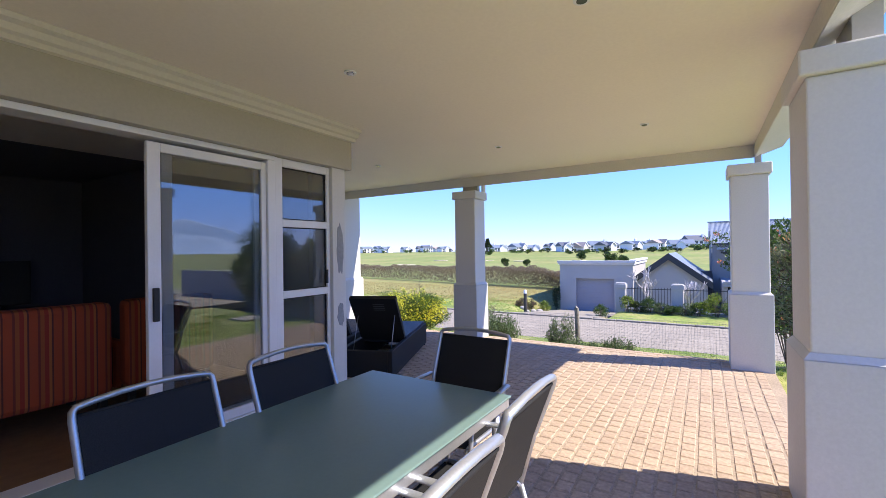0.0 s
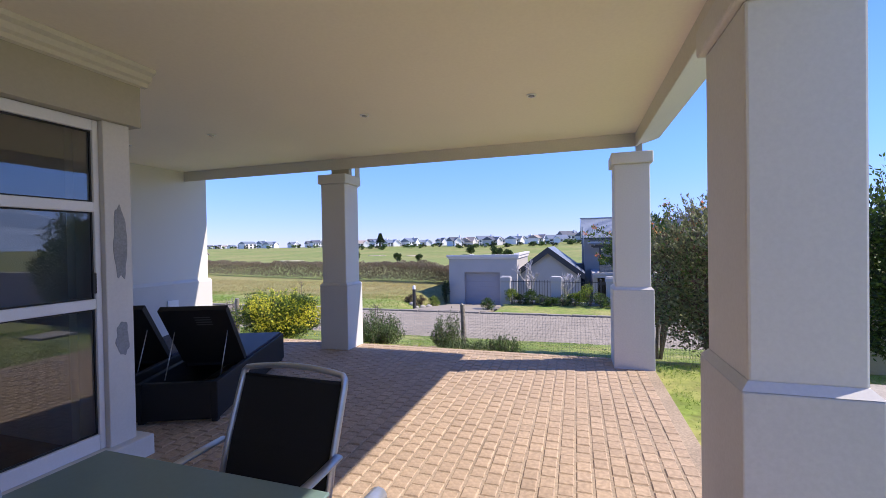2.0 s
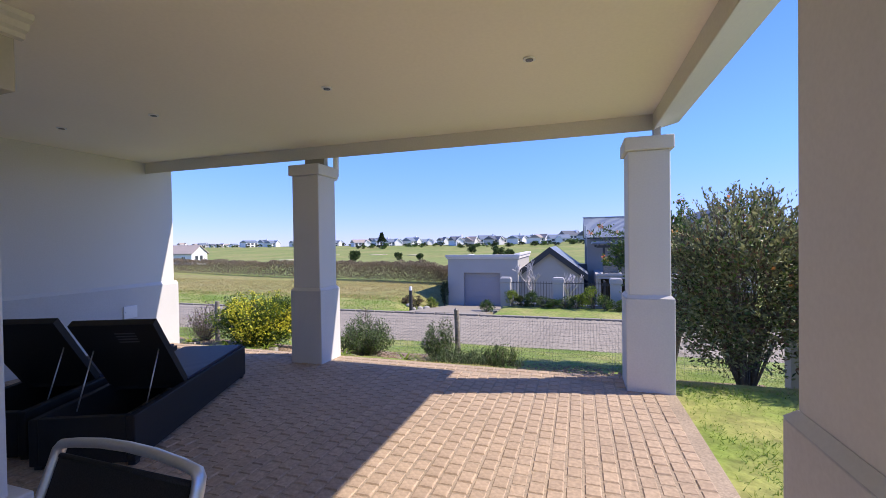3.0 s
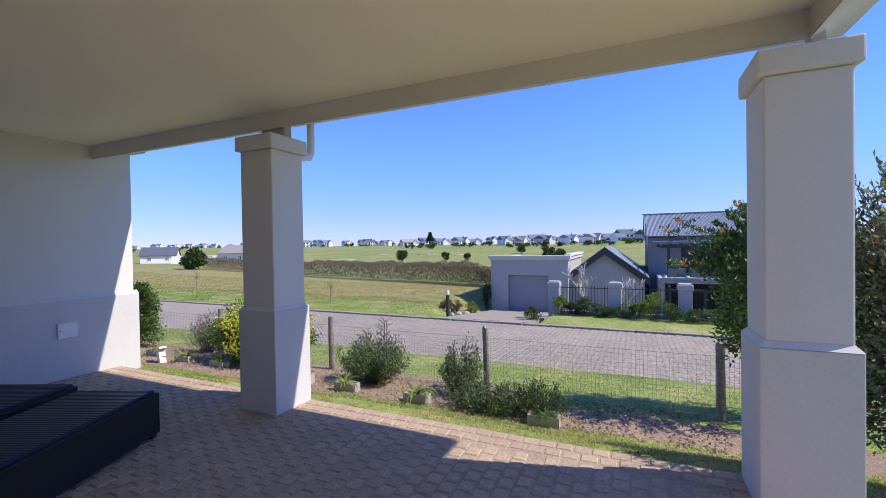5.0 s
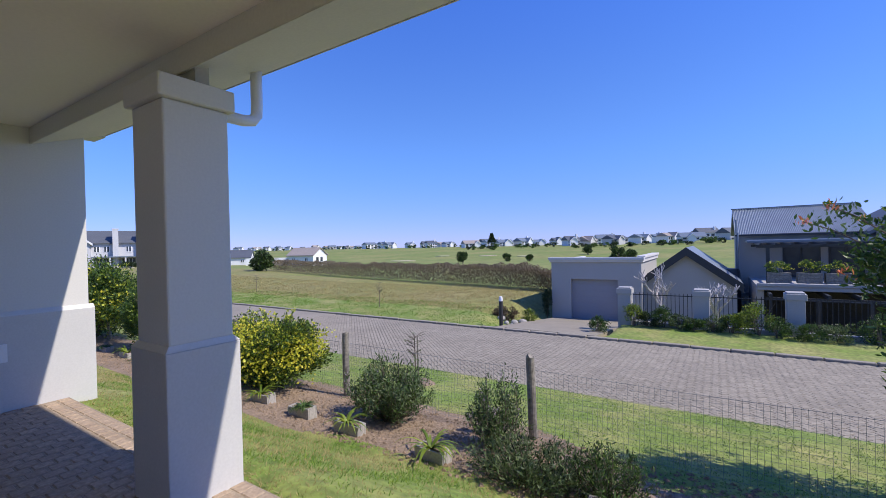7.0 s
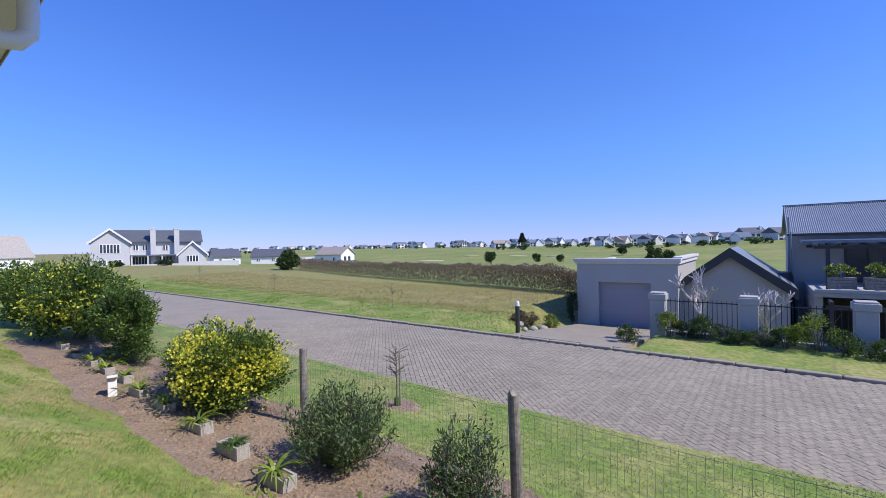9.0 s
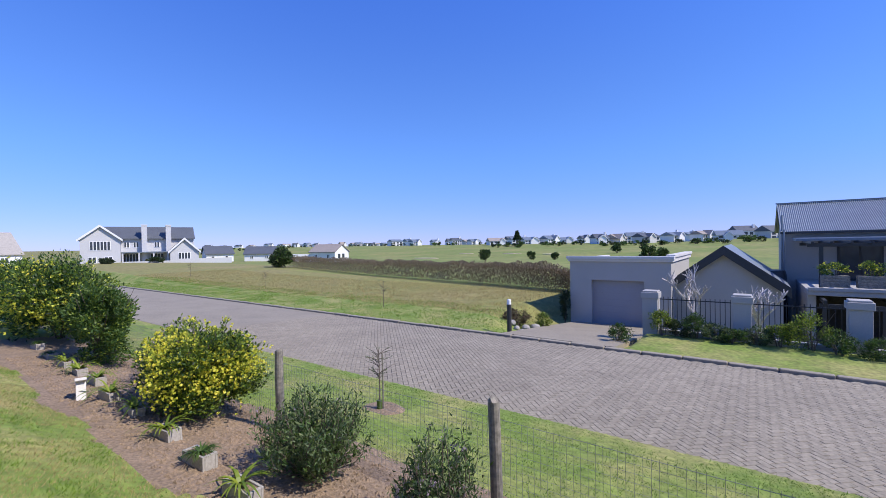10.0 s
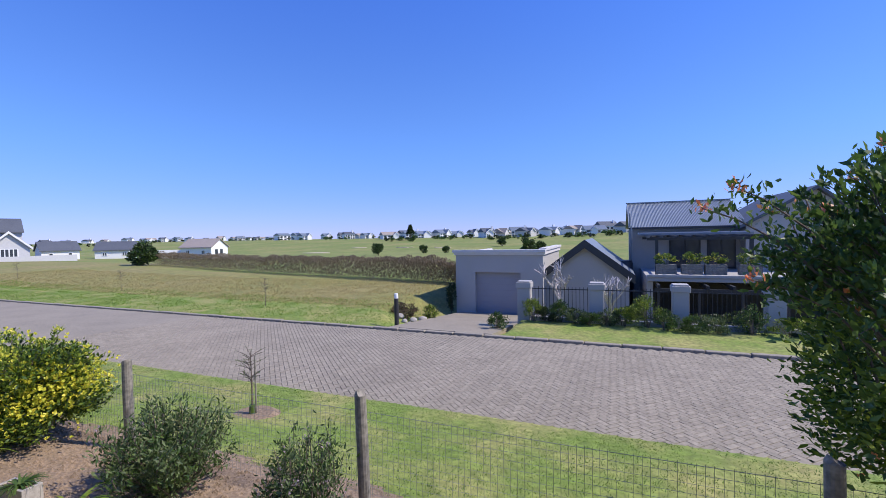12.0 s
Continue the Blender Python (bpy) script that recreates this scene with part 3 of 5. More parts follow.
for x, y, a in ((1.66, -4.92, 0), (1.99, -4.24, -91), (2.45, -4.91, 180), (2.50, -5.61, 180)):
    copy_thing(c1, pose(x, y, 0, 0, 0, a))


def patio_table(m, w, l):
    t = thing("patio_table", "frosted green glass patio table with grey metal frame", "table", m)
    part("tabletop", boxes((-w / 2, w / 2, -l / 2, l / 2, 0.728, 0.74), bev=0.004), FROST, t, "frosted green glass top")
    part("frame", boxes((-w / 2 + 0.01, w / 2 - 0.01, -l / 2 + 0.01, -l / 2 + 0.05, 0.675, 0.727), (-w / 2 + 0.01, w / 2 - 0.01, l / 2 - 0.05, l / 2 - 0.01, 0.675, 0.727),
                        (-w / 2 + 0.01, -w / 2 + 0.05, -l / 2 + 0.05, l / 2 - 0.05, 0.675, 0.727), (w / 2 - 0.05, w / 2 - 0.01, -l / 2 + 0.05, l / 2 - 0.05, 0.675, 0.727), bev=0.004), SILVER, t)
    for sx in (-1, 1):
        for sy in (-1, 1):
            bm = bmesh.new()
            tube(bm, [(sx * (w / 2 - 0.07), sy * (l / 2 - 0.07), 0.676), (sx * (w / 2 - 0.05), sy * (l / 2 - 0.05), 0.0)], 0.025, 10)
            part("leg", bm, SILVER, t, smooth=True)
    return t


patio_table(pose(1.92, -5.31, 0, 0, 0, -0.6), 1.03, 1.98)


def sun_lounger(m):
    """A wicker lounger; its head is at y 0 and its foot at y 2.05; the right side lies at x 0."""
    t = thing("sun_lounger", "black wicker sun lounger with raised backrest", "lounger", m, "sun loungers in the recess")
    part("frame", boxes((-0.70, -0.64, 0, 2.05, 0.03, 0.36), (-0.06, 0.0, 0, 2.05, 0.03, 0.36), (-0.64, -0.06, 1.99, 2.05, 0.03, 0.36), (-0.64, -0.06, 0, 0.06, 0.03, 0.36), bev=0.008), WICKER, t)
    part("bed", boxes((-0.64, -0.06, 0.78, 1.99, 0.30, 0.352), bev=0.006), WICKER, t)
    outline = [(0.80, 0.362), (2.03, 0.362), (2.03, 0.378)]
    for i in range(40):
        y = 2.02 - i * 0.0302
        outline += [(y, 0.385), (y - 0.017, 0.385), (y - 0.022, 0.379), (y - 0.026, 0.379)]
    bm = bmesh.new()
    prism(bm, outline + [(0.80, 0.378)], "x", -0.67, -0.03)
    part("mattress", bm, CUSHION, t, "ribbed dark cushion, blue sky sheen put into its colour")
    back = bmesh.new()
    prism(back, [(0.78, 0.33), (0.83, 0.36), (0.36, 0.985), (0.31, 0.95)], "x", -0.66, -0.04)
    part("backrest", back, WICKER, t)
    for x in (-0.6, -0.1):
        bm = bmesh.new()
        tube(bm, [(x, 0.50, 0.74), (x, 0.30, 0.30)], 0.005, 6)
        part("support_strut", bm, SILVER, t, smooth=True)
    for x in (-0.66, -0.04):
        for y in (0.05, 2.0):
            part("foot", boxes((x - 0.025, x + 0.025, y - 0.025, y + 0.025, 0.0, 0.035)), RUBBER, t)
    return t


l1 = sun_lounger(pose(0.18, -2.56, 0, 0, 0, 22.5))
copy_thing(l1, pose(-0.67, -2.73, 0, 0, 0, 22.5))
bm = bmesh.new()
for i in range(4):
    u = 0.74 + i * 0.042
    y, z = 0.78 - 0.47 * u, 0.33 + 0.62 * u
    prism(bm, [(y, z), (y - 0.0075, z + 0.0099), (y - 0.0091, z + 0.0087), (y - 0.0016, z - 0.0012)], "x", -0.36, -0.21)
part("care_label", bm, LABEL, l1, "faint grey bars of a sewn label")


# ---- plants ----
def leaf_mesh(rng, spots, size, ratio=0.45, up=0.3):
    """Bent two-quad leaves at spots (place, outward way)."""
    verts, faces = [], []
    for p, w in spots:
        d = (Vector(w) * 0.6 + Vector((rng.uniform(-1, 1), rng.uniform(-1, 1), rng.uniform(-0.6, 1) + up))).normalized()
        s = d.cross(Vector((rng.uniform(-1, 1), rng.uniform(-1, 1), rng.uniform(-1, 1)))).normalized()
        n = d.cross(s)
        l = size * rng.uniform(0.6, 1.25)
        h = l * ratio * 0.5
        b = len(verts)
        p = Vector(p)
        verts += [p - s * h * 0.4, p + s * h * 0.4, p + d * l * 0.5 + s * h + n * l * 0.08, p + d * l * 0.5 - s * h + n * l * 0.08, p + d * l]
        faces += [(b, b + 1, b + 2, b + 3), (b + 3, b + 2, b + 4)]
    return verts, faces


def crown_spots(rng, centre, radii, count, clumps, shell=0.5, rough=0.4):
    """Places in a crown made of overlapping clumps, with gaps between them."""
    c = Vector(centre)
    balls = []
    for _ in range(clumps):
        v = Vector((rng.gauss(0, 1), rng.gauss(0, 1), rng.gauss(0, 1))).normalized()
        k = rng.uniform(0.45, 0.85)
        balls.append((Vector((v.x * radii[0], v.y * radii[1], v.z * radii[2])) * k, rng.uniform(0.22, 0.42)))
    out = []
    for _ in range(count):
        o, r = rng.choice(balls)
        v = Vector((rng.gauss(0, 1), rng.gauss(0, 1), rng.gauss(0, 1))).normalized()
        k = r * rng.uniform(shell, 1.0) * (1 + rough * noise.noise(v * 2 + o))
        q = Vector((v.x * radii[0] * k, v.y * radii[1] * k, v.z * radii[2] * k))
        out.append((c + o + q, (o + q).normalized()))
    return out


def stems(bm, rng, base, radii, height, count, r):
    for _ in range(count):
        a = rng.uniform(0, math.tau)
        k = rng.uniform(0.3, 0.95)
        top = Vector((math.cos(a) * radii[0] * k, math.sin(a) * radii[1] * k, height * rng.uniform(0.55, 0.95)))
        mid = top * 0.5 + Vector((rng.uniform(-0.08, 0.08), rng.uniform(-0.08, 0.08), height * 0.08))
        o = Vector((math.cos(a) * 0.06, math.sin(a) * 0.06, -0.05))
        tube(bm, [Vector(base) + o, Vector(base) + mid * 0.6, Vector(base) + mid, Vector(base) + top], r * rng.uniform(0.6, 1.2), 5, r * 0.25)


def shrub(name, label, base, radii, height, leaves, size, mats, seed, flowers=None, clumps=26, stem_mat=None, bottom=0.0, nstems=14, stem_r=0.014, ratio=0.45, group=""):
    """mats: leaf materials with their shares; flowers: material, count, size."""
    rng = random.Random(seed)
    t = thing(name, label, "shrub" if name != "tree" else "tree", pose(*base), group)
    bm = bmesh.new()
    stems(bm, rng, (0, 0, 0), radii, height, nstems, stem_r)
    part("branchwork", bm, stem_mat or BARK, t)["kind"] = "stuff"
    rz = (height - bottom) / 2
    spots = crown_spots(rng, (0, 0, bottom + rz), (radii[0], radii[1], rz), leaves, clumps)
    spots = [s for s in spots if s[0].z > 0.01]
    a = 0
    for mat, share in mats:
        b = a + int(len(spots) * share)
        v, f = leaf_mesh(rng, spots[a:b], size, ratio)
        quick("crown", v, f, mat, t)["kind"] = "stuff"
        a = b
    if flowers:
        fm, count, fs = flowers
        outer = [s for s in crown_spots(rng, (0, 0, bottom + rz), (radii[0] * 1.03, radii[1] * 1.03, rz * 1.03), count * 3, clumps, 0.85) if s[0].z > 0.15 * height][:count]
        fv, ff = [], []
        for p, w in outer:
            v, f = leaf_mesh(rng, [(p + w * 0.02, w)] * 4, fs, 0.9, 0.5)
            k = len(fv)
            fv += v
            ff += [tuple(i + k for i in q) for q in f]
        quick("blossom", fv, ff, fm, t, "small bright blossoms")["kind"] = "stuff"
    return t



def shoots(t, seed, count, centre, radii, length, mat, leaf_size, per=34, ratio=0.4, flower=None, droop=0.0):
    """Leafy shoots that stand out of a crown, so that its outline is ragged."""
    rng = random.Random(seed)
    bm = bmesh.new()
    spots, tips = [], []
    for _ in range(count):
        w = Vector((rng.gauss(0, 1), rng.gauss(0, 1), abs(rng.gauss(0.5, 0.8)))).normalized()
        a = Vector(centre) + Vector((w.x * radii[0], w.y * radii[1], w.z * radii[2])) * 0.6
        d = (w + Vector((rng.uniform(-.4, .4), rng.uniform(-.4, .4), rng.uniform(0.1, 0.7)))).normalized()
        l = length * rng.uniform(0.5, 1.1)
        line = [a + d * l * u - Vector((0, 0, droop * l * u * u)) for u in (0, 0.4, 0.75, 1.0)]
        tube(bm, line, 0.006, 4, 0.002)
        for _ in range(per):
            u = rng.random() ** 0.7
            p = a + d * l * u - Vector((0, 0, droop * l * u * u))
            spots.append((p + Vector((rng.gauss(0, 1), rng.gauss(0, 1), rng.gauss(0, 1))) * leaf_size * 0.25, d))
        tips.append((line[-1], d))
    part("shoot", bm, BARK, t)["kind"] = "stuff"
    quick("shoot_leaves", *leaf_mesh(rng, spots, leaf_size, ratio), mat, t)["kind"] = "stuff"
    if flower:
        fm, share, fs, n = flower
        pts = [(p + Vector((rng.gauss(0, 1), rng.gauss(0, 1), rng.gauss(0, 1))) * fs * 0.6, d) for p, d in tips if rng.random() < share for _ in range(n)]
        quick("blossom", *leaf_mesh(rng, pts, fs, 0.6, 0.5), fm, t)["kind"] = "stuff"


def sprig_shrub(name, label, base, radius, height, count, mats, seed, leaf_size=0.04, per=70, ratio=0.22, flower=None, lean=1.0, group=""):
    """A loose shrub of many thin stems that fan out from the ground, with narrow leaves along them."""
    rng = random.Random(seed)
    t = thing(name, label, "shrub", pose(*base), group)
    bm = bmesh.new()
    spots, tips = [], []
    for _ in range(count):
        a = rng.uniform(0, math.tau)
        k = math.sqrt(rng.random())
        out = Vector((math.cos(a) * radius[0], math.sin(a) * radius[1], 0)) * k * lean
        h = height * (1.05 - 0.45 * k * k) * rng.uniform(0.55, 1.05)
        o = Vector((math.cos(a), math.sin(a), 0)) * 0.10 * rng.random()
        bend = Vector((rng.gauss(0, 1), rng.gauss(0, 1), rng.gauss(0, 0.5))) * 0.09 * height
        line = [o + out * (u ** 0.85) + bend * math.sin(u * 2.6) + Vector((0, 0, h * (u - 0.06 * math.sin(u * math.pi)) - 0.03 * (u == 0))) for u in (0, 0.3, 0.6, 0.85, 1.0)]
        tube(bm, line, 0.006, 4, 0.002)
        for _ in range(per):
            u = 0.15 + 0.85 * rng.random() ** 0.8
            i = min(int(u * 4), 3)
            p = line[i].lerp(line[i + 1], u * 4 - i)
            d = (line[i + 1] - line[i]).normalized()
            spots.append((p + Vector((rng.gauss(0, 1), rng.gauss(0, 1), rng.gauss(0, 1))) * leaf_size * 0.75, d * 0.5))
        tips.append((line[-1], Vector((0, 0, 1))))
    part("branchwork", bm, BARK, t)["kind"] = "stuff"
    rng.shuffle(spots)
    spots = [q for q in spots if q[0].z > 0.01]
    i = 0
    for mat, share in mats:
        j = i + int(len(spots) * share)
        quick("crown", *leaf_mesh(rng, spots[i:j], leaf_size, ratio), mat, t)["kind"] = "stuff"
        i = j
    if flower:
        fm, share, fs = flower
        pts = [(p + Vector((rng.gauss(0, 1), rng.gauss(0, 1), rng.gauss(0, 1))) * 0.012, d) for p, d in tips if rng.random() < share for _ in range(6)]
        quick("blossom", *leaf_mesh(rng, pts, fs, 0.6, 0.5), fm, t, "small pale blossoms")["kind"] = "stuff"
    return t


gz = ground_z
ys = shrub("yellow_shrub", "rounded green shrub covered in yellow flowers", (-3.98, 3.48, gz(0, 3.45)), (1.24, 0.72), 1.22, 26000, 0.052, ((G_MID, 0.34), (G_LIGHT, 0.46), (G_DARK, 0.2)), 11, (YELLOW, 2900, 0.034), 44)
shoots(ys, 111, 80, (0, 0, 0.62), (1.22, 0.7, 0.56), 0.38, G_LIGHT, 0.05, flower=(YELLOW, 0.7, 0.034, 9))
ys = shrub("yellow_shrub", "tall green shrub with yellow flowers by the fence", (-12.6, 3.7, gz(0, 3.6)), (2.7, 1.1), 2.08, 28000, 0.085, ((G_MID, 0.4), (G_LIGHT, 0.4), (G_DARK, 0.2)), 12, (YELLOW, 2200, 0.05), 50)
shoots(ys, 112, 90, (0, 0, 1.04), (2.6, 1.05, 0.95), 0.6, G_MID, 0.08, flower=(YELLOW, 0.4, 0.05, 8))
shrub("yellow_shrub", "broad green shrub with few yellow flowers by the fence", (-16.6, 3.5, gz(0, 3.5)), (2.2, 1.2), 2.1, 14000, 0.095, ((G_MID, 0.5), (G_LIGHT, 0.35), (G_DARK, 0.15)), 22, (YELLOW, 500, 0.045), 50)
gs = shrub("green_shrub", "dense dark green clipped shrub by the fence", (-8.7, 3.55, gz(0, 3.5)), (1.45, 0.6), 1.76, 23000, 0.065, ((G_MID, 0.75), (G_LIGHT, 0.2), (G_DARK, 0.05)), 13, None, 30)
shoots(gs, 113, 50, (0, 0, 0.85), (1.3, 0.5, 0.82), 0.3, G_MID, 0.06)
sprig_shrub("grey_shrub", "loose grey-green shrub in the garden bed", (-1.16, 3.35, gz(0, 3.35)), (0.54, 0.46), 0.80, 130, ((G_GREY, 0.6), (G_MID, 0.3), (G_DARK, 0.1)), 14, 0.055, 66, 0.3, flower=(MAUVE, 0.12, 0.02))
sprig_shrub("grey_shrub", "thin upright grey-green shrub beside a post", (0.50, 3.3, gz(0, 3.3)), (0.30, 0.26), 0.80, 64, ((G_GREY, 0.6), (G_MID, 0.25), (G_DARK, 0.15)), 15, 0.05, 62, 0.3, flower=(MAUVE, 0.5, 0.022))
sprig_shrub("grey_shrub", "low spreading grey-green shrub in the bed", (1.15, 2.75, gz(0, 2.75)), (0.66, 0.40), 0.33, 110, ((G_GREY, 0.7), (G_DARK, 0.3)), 16, 0.06, 46)
sprig_shrub("green_shrub", "small bushy dark green plant in the bed", (1.85, 2.7, gz(0, 2.7)), (0.28, 0.26), 0.55, 70, ((G_MID, 0.6), (G_DARK, 0.4)), 17, 0.05, 40)
sprig_shrub("mauve_shrub", "sparse reddish shrub with mauve flowers", (-6.0, 3.75, gz(0, 3.7)), (0.5, 0.3), 0.95, 90, ((G_RED, 0.6), (G_GREY, 0.4)), 18, 0.045, 34, flower=(MAUVE, 0.7, 0.03))
fs = shrub("flowering_shrub", "tall many-stemmed shrub with scattered orange flowers", (5.15, 1.45, gz(0, 1.45) + 0.05), (1.05, 1.0), 2.5, 26000, 0.055, ((G_OLIVE, 0.62), (G_MID, 0.15), (G_RED, 0.18), (G_DARK, 0.05)), 19, (ORANGE, 26, 0.04), 70, bottom=0.08, nstems=64, stem_r=0.013)
shoots(fs, 119, 130, (0, 0, 1.5), (1.0, 0.95, 0.95), 0.5, G_OLIVE, 0.05, 44, flower=(ORANGE, 0.12, 0.04, 6))
fs = shrub("flowering_shrub", "leafy shrub with orange trumpet flowers over the fence", (4.82, 4.3, gz(0, 4.15)), (0.9, 0.95), 3.0, 9500, 0.072, ((G_DARK, 0.05), (G_MID, 0.6), (G_LIGHT, 0.35)), 20, (ORANGE, 30, 0.04), 30, bottom=0.4, nstems=20, stem_r=0.02)
shoots(fs, 120, 170, (0, 0, 1.9), (0.85, 0.9, 1.1), 0.7, G_MID, 0.07, 40, flower=(ORANGE, 0.07, 0.05, 9), droop=0.25)
gh = shrub("garden_hedge", "dense dark green garden shrub by the boundary wall", (7.3, 1.15, -0.1), (1.25, 0.8), 2.6, 26000, 0.062, ((G_DARK, 0.4), (G_MID, 0.6)), 21, None, 60)
shoots(gh, 121, 80, (0, 0, 1.3), (1.2, 0.75, 1.25), 0.4, G_MID, 0.06)


def flower_branches(t, tips, seed):
    """Arching shoots with leaves along them and a bunch of orange trumpets at the end."""
    rng = random.Random(seed)
    for a, b in tips:
        a, b = Vector(a), Vector(b)
        mid = a.lerp(b, 0.55) + Vector((0, 0, 0.18))
        bm = bmesh.new()
        line = [a, a.lerp(mid, 0.6), mid, mid.lerp(b, 0.6) + Vector((0, 0, 0.03)), b]
        tube(bm, line, 0.011, 6, 0.004)
        br = part("branch", bm, BARK, t)
        spots = []
        for p, q in zip(line[1:], line[2:]):
            for _ in range(46):
                spots.append((p.lerp(q, rng.random()) + Vector((rng.gauss(0, 0.05), rng.gauss(0, 0.05), rng.gauss(0, 0.05))), Vector((0, 0, 0.4))))
        quick("leaf_spray", *leaf_mesh(rng, spots, 0.06, 0.45), G_MID, br)["kind"] = "stuff"
        quick("blossom", *leaf_mesh(rng, [(b + Vector((rng.gauss(0, 0.03), rng.gauss(0, 0.03), rng.gauss(0, 0.03))), Vector((0, 0, 0.6))) for _ in range(18)], 0.05, 0.35), ORANGE, br)["kind"] = "stuff"


for ob in [o for o in bpy.data.objects if o.name.startswith("flowering_shrub") and o.location.y > 3]:
    flower_branches(ob, [((-0.3, -0.2, 1.6), (-1.42, -0.2, 2.62)), ((-0.3, -0.1, 1.7), (-1.25, -0.3, 2.75)), ((-0.2, -0.3, 1.3), (-1.2, -0.5, 2.15)), ((0, -0.2, 1.9), (-0.6, -0.6, 2.9)), ((0.2, -0.2, 2.2), (0.1, -0.5, 3.15))], 51)
tagged(part("boundary_wall", boxes((5.9, 14.0, 2.15, 2.35, -0.9, 0.95), bev=0.01), GREY_WALL), "low grey rendered garden boundary wall", "wall", kind="structure")
tagged(part("side_road", boxes((9.5, 17.0, -60.0, 1.9, -0.2, -0.02)), ROAD), "grey paved side road beyond the lawn", "road", kind="structure")
tagged(part("side_kerb", boxes((17.0, 17.2, -60.0, 1.9, -0.2, 0.10), bev=0.02), KERB), "pale concrete kerb of the side road", "kerb", kind="structure")
for i in range(7):
    shrub("roadside_shrub", "dark bushy roadside shrub beyond the side road", (21.0 + (i % 3), -13.0 + i * 2.6, -0.06), (1.6, 1.6), 2.0 + 0.4 * (i % 4), 1500, 0.2, ((G_DARK, 0.7), (G_MID, 0.3)), 220 + i, None, 20, group="shrubs along the side road")
tagged(part("concrete_slab", boxes((5.9, 6.5, -0.5, 0.1, -0.15, -0.02), bev=0.01), CONC), "small concrete slab set in the lawn", "slab")

# ---- fence ----
POSTS = (-15.1, -11.85, -8.6, -5.6, -2.47, 0.74, 4.04, 7.3)
fence = thing("wire_fence", "knee-high wire mesh fence on weathered round posts", "fence", pose(0, 3.80, 0))
rng = random.Random(5)
for x in POSTS:
    bm = bmesh.new()
    g = gz(x, 3.80)
    tube(bm, [(x + rng.uniform(-.015, .015), 0, g - 0.1), (x, 0, -0.3), (x + rng.uniform(-.015, .015), 0, 0.145), (x, 0, 0.155)], 0.055, 14, 0.05)
    part("post", bm, POSTWOOD, fence, smooth=False)


def wire_mesh():
    verts, faces = [], []

    def wire(a, b, r):
        k = len(verts)
        a, b = Vector(a), Vector(b)
        d = (b - a).normalized()
        s = d.orthogonal().normalized()
        u = d.cross(s)
        for p in (a, b):
            for j in range(3):
                c = j * math.tau / 3
                verts.append(p + (s * math.cos(c) + u * math.sin(c)) * r)
        for j in range(3):
            faces.append((k + j, k + (j + 1) % 3, k + 3 + (j + 1) % 3, k + 3 + j))
    x = POSTS[0]
    i = 0
    while x < POSTS[-1]:
        wire((x, 0.058, gz(x, 3.80)), (x + 0.004 * math.sin(i), 0.058, -0.02), 0.0016)
        x += 0.055
        i += 1
    for j in range(13):
        for a, b in zip(POSTS, POSTS[1:]):
            z = gz(0, 3.80) + 0.03 + 0.068 * j
            m = (a + b) / 2
            dip = 0.012 if j == 12 else 0.004
            wire((a, 0.058, z), (m, 0.058, z - dip), 0.0016 if j < 12 else 0.0026)
            wire((m, 0.058, z - dip), (b, 0.058, z), 0.0016 if j < 12 else 0.0026)
    return verts, faces


quick("mesh_wire", *wire_mesh(), WIRE, fence, "thin galvanised wire mesh")


# ---- planting blocks ----
def strap_leaves(rng, n, length, width, parent, mat):
    verts, faces = [], []
    for i in range(n):
        a = rng.uniform(0, math.tau)
        l = length * rng.uniform(0.6, 1.15)
        lift = rng.uniform(0.5, 1.0)
        d, s = Vector((math.cos(a), math.sin(a), 0)), Vector((-math.sin(a), math.cos(a), 0))
        k = len(verts)
        for j in range(6):
            u = j / 5
            w = width * (1 - u) ** 0.7 * 0.5 + 0.001
            p = d * l * u * 0.8 + Vector((0, 0, l * lift * (u - u * u * (1.25 - lift * 0.4))))
            verts += [p - s * w, p + s * w]
        faces += [(k + 2 * j, k + 2 * j + 1, k + 2 * j + 3, k + 2 * j + 2) for j in range(5)]
    return quick("plant", verts, faces, mat, parent)


def planting_block(x, y, turn, seed, kind):
    rng = random.Random(seed)
    g = gz(x, y)
    t = thing("planting_block", "hollow concrete block planted with a small %s" % ("strap-leaved plant" if kind else "green tuft"), "planter", pose(x, y, g - 0.08, rng.uniform(-4, 4), rng.uniform(-4, 4), turn), "planted blocks along the bed")
    part("block", boxes((-0.195, 0.195, -0.08, -0.055, 0, 0.21), (-0.195, 0.195, 0.055, 0.08, 0, 0.21), (-0.195, -0.165, -0.055, 0.055, 0, 0.21), (0.165, 0.195, -0.055, 0.055, 0, 0.21), bev=0.005), CONC, t)
    part("fill", boxes((-0.165, 0.165, -0.055, 0.055, 0.02, 0.195)), SOIL, t)
    p = strap_leaves(rng, 26 if kind else 90, rng.uniform(0.42, 0.62) if kind else 0.26, 0.034 if kind else 0.018, t, G_LIGHT if kind else G_MID)
    p.location = (rng.uniform(-.07, .05), 0, 0.18)
    return t


for i, (x, y, a, k) in enumerate(((-1.2, 2.6, 4, 1), (-2.17, 2.67, 5, 0), (-3.15, 2.74, 3, 1), (-4.35, 2.77, -3, 1), (-5.4, 2.8, 4, 1), (-6.6, 2.95, 2, 1), (-7.5, 2.95, -2, 1), (-8.4, 2.93, 3, 1), (-9.5, 2.93, 0, 0), (-11.1, 3.0, 4, 0),
                                  (0.1, 2.55, -6, 1), (1.95, 2.42, 3, 0))):
    planting_block(x, y, a, 40 + i, k)
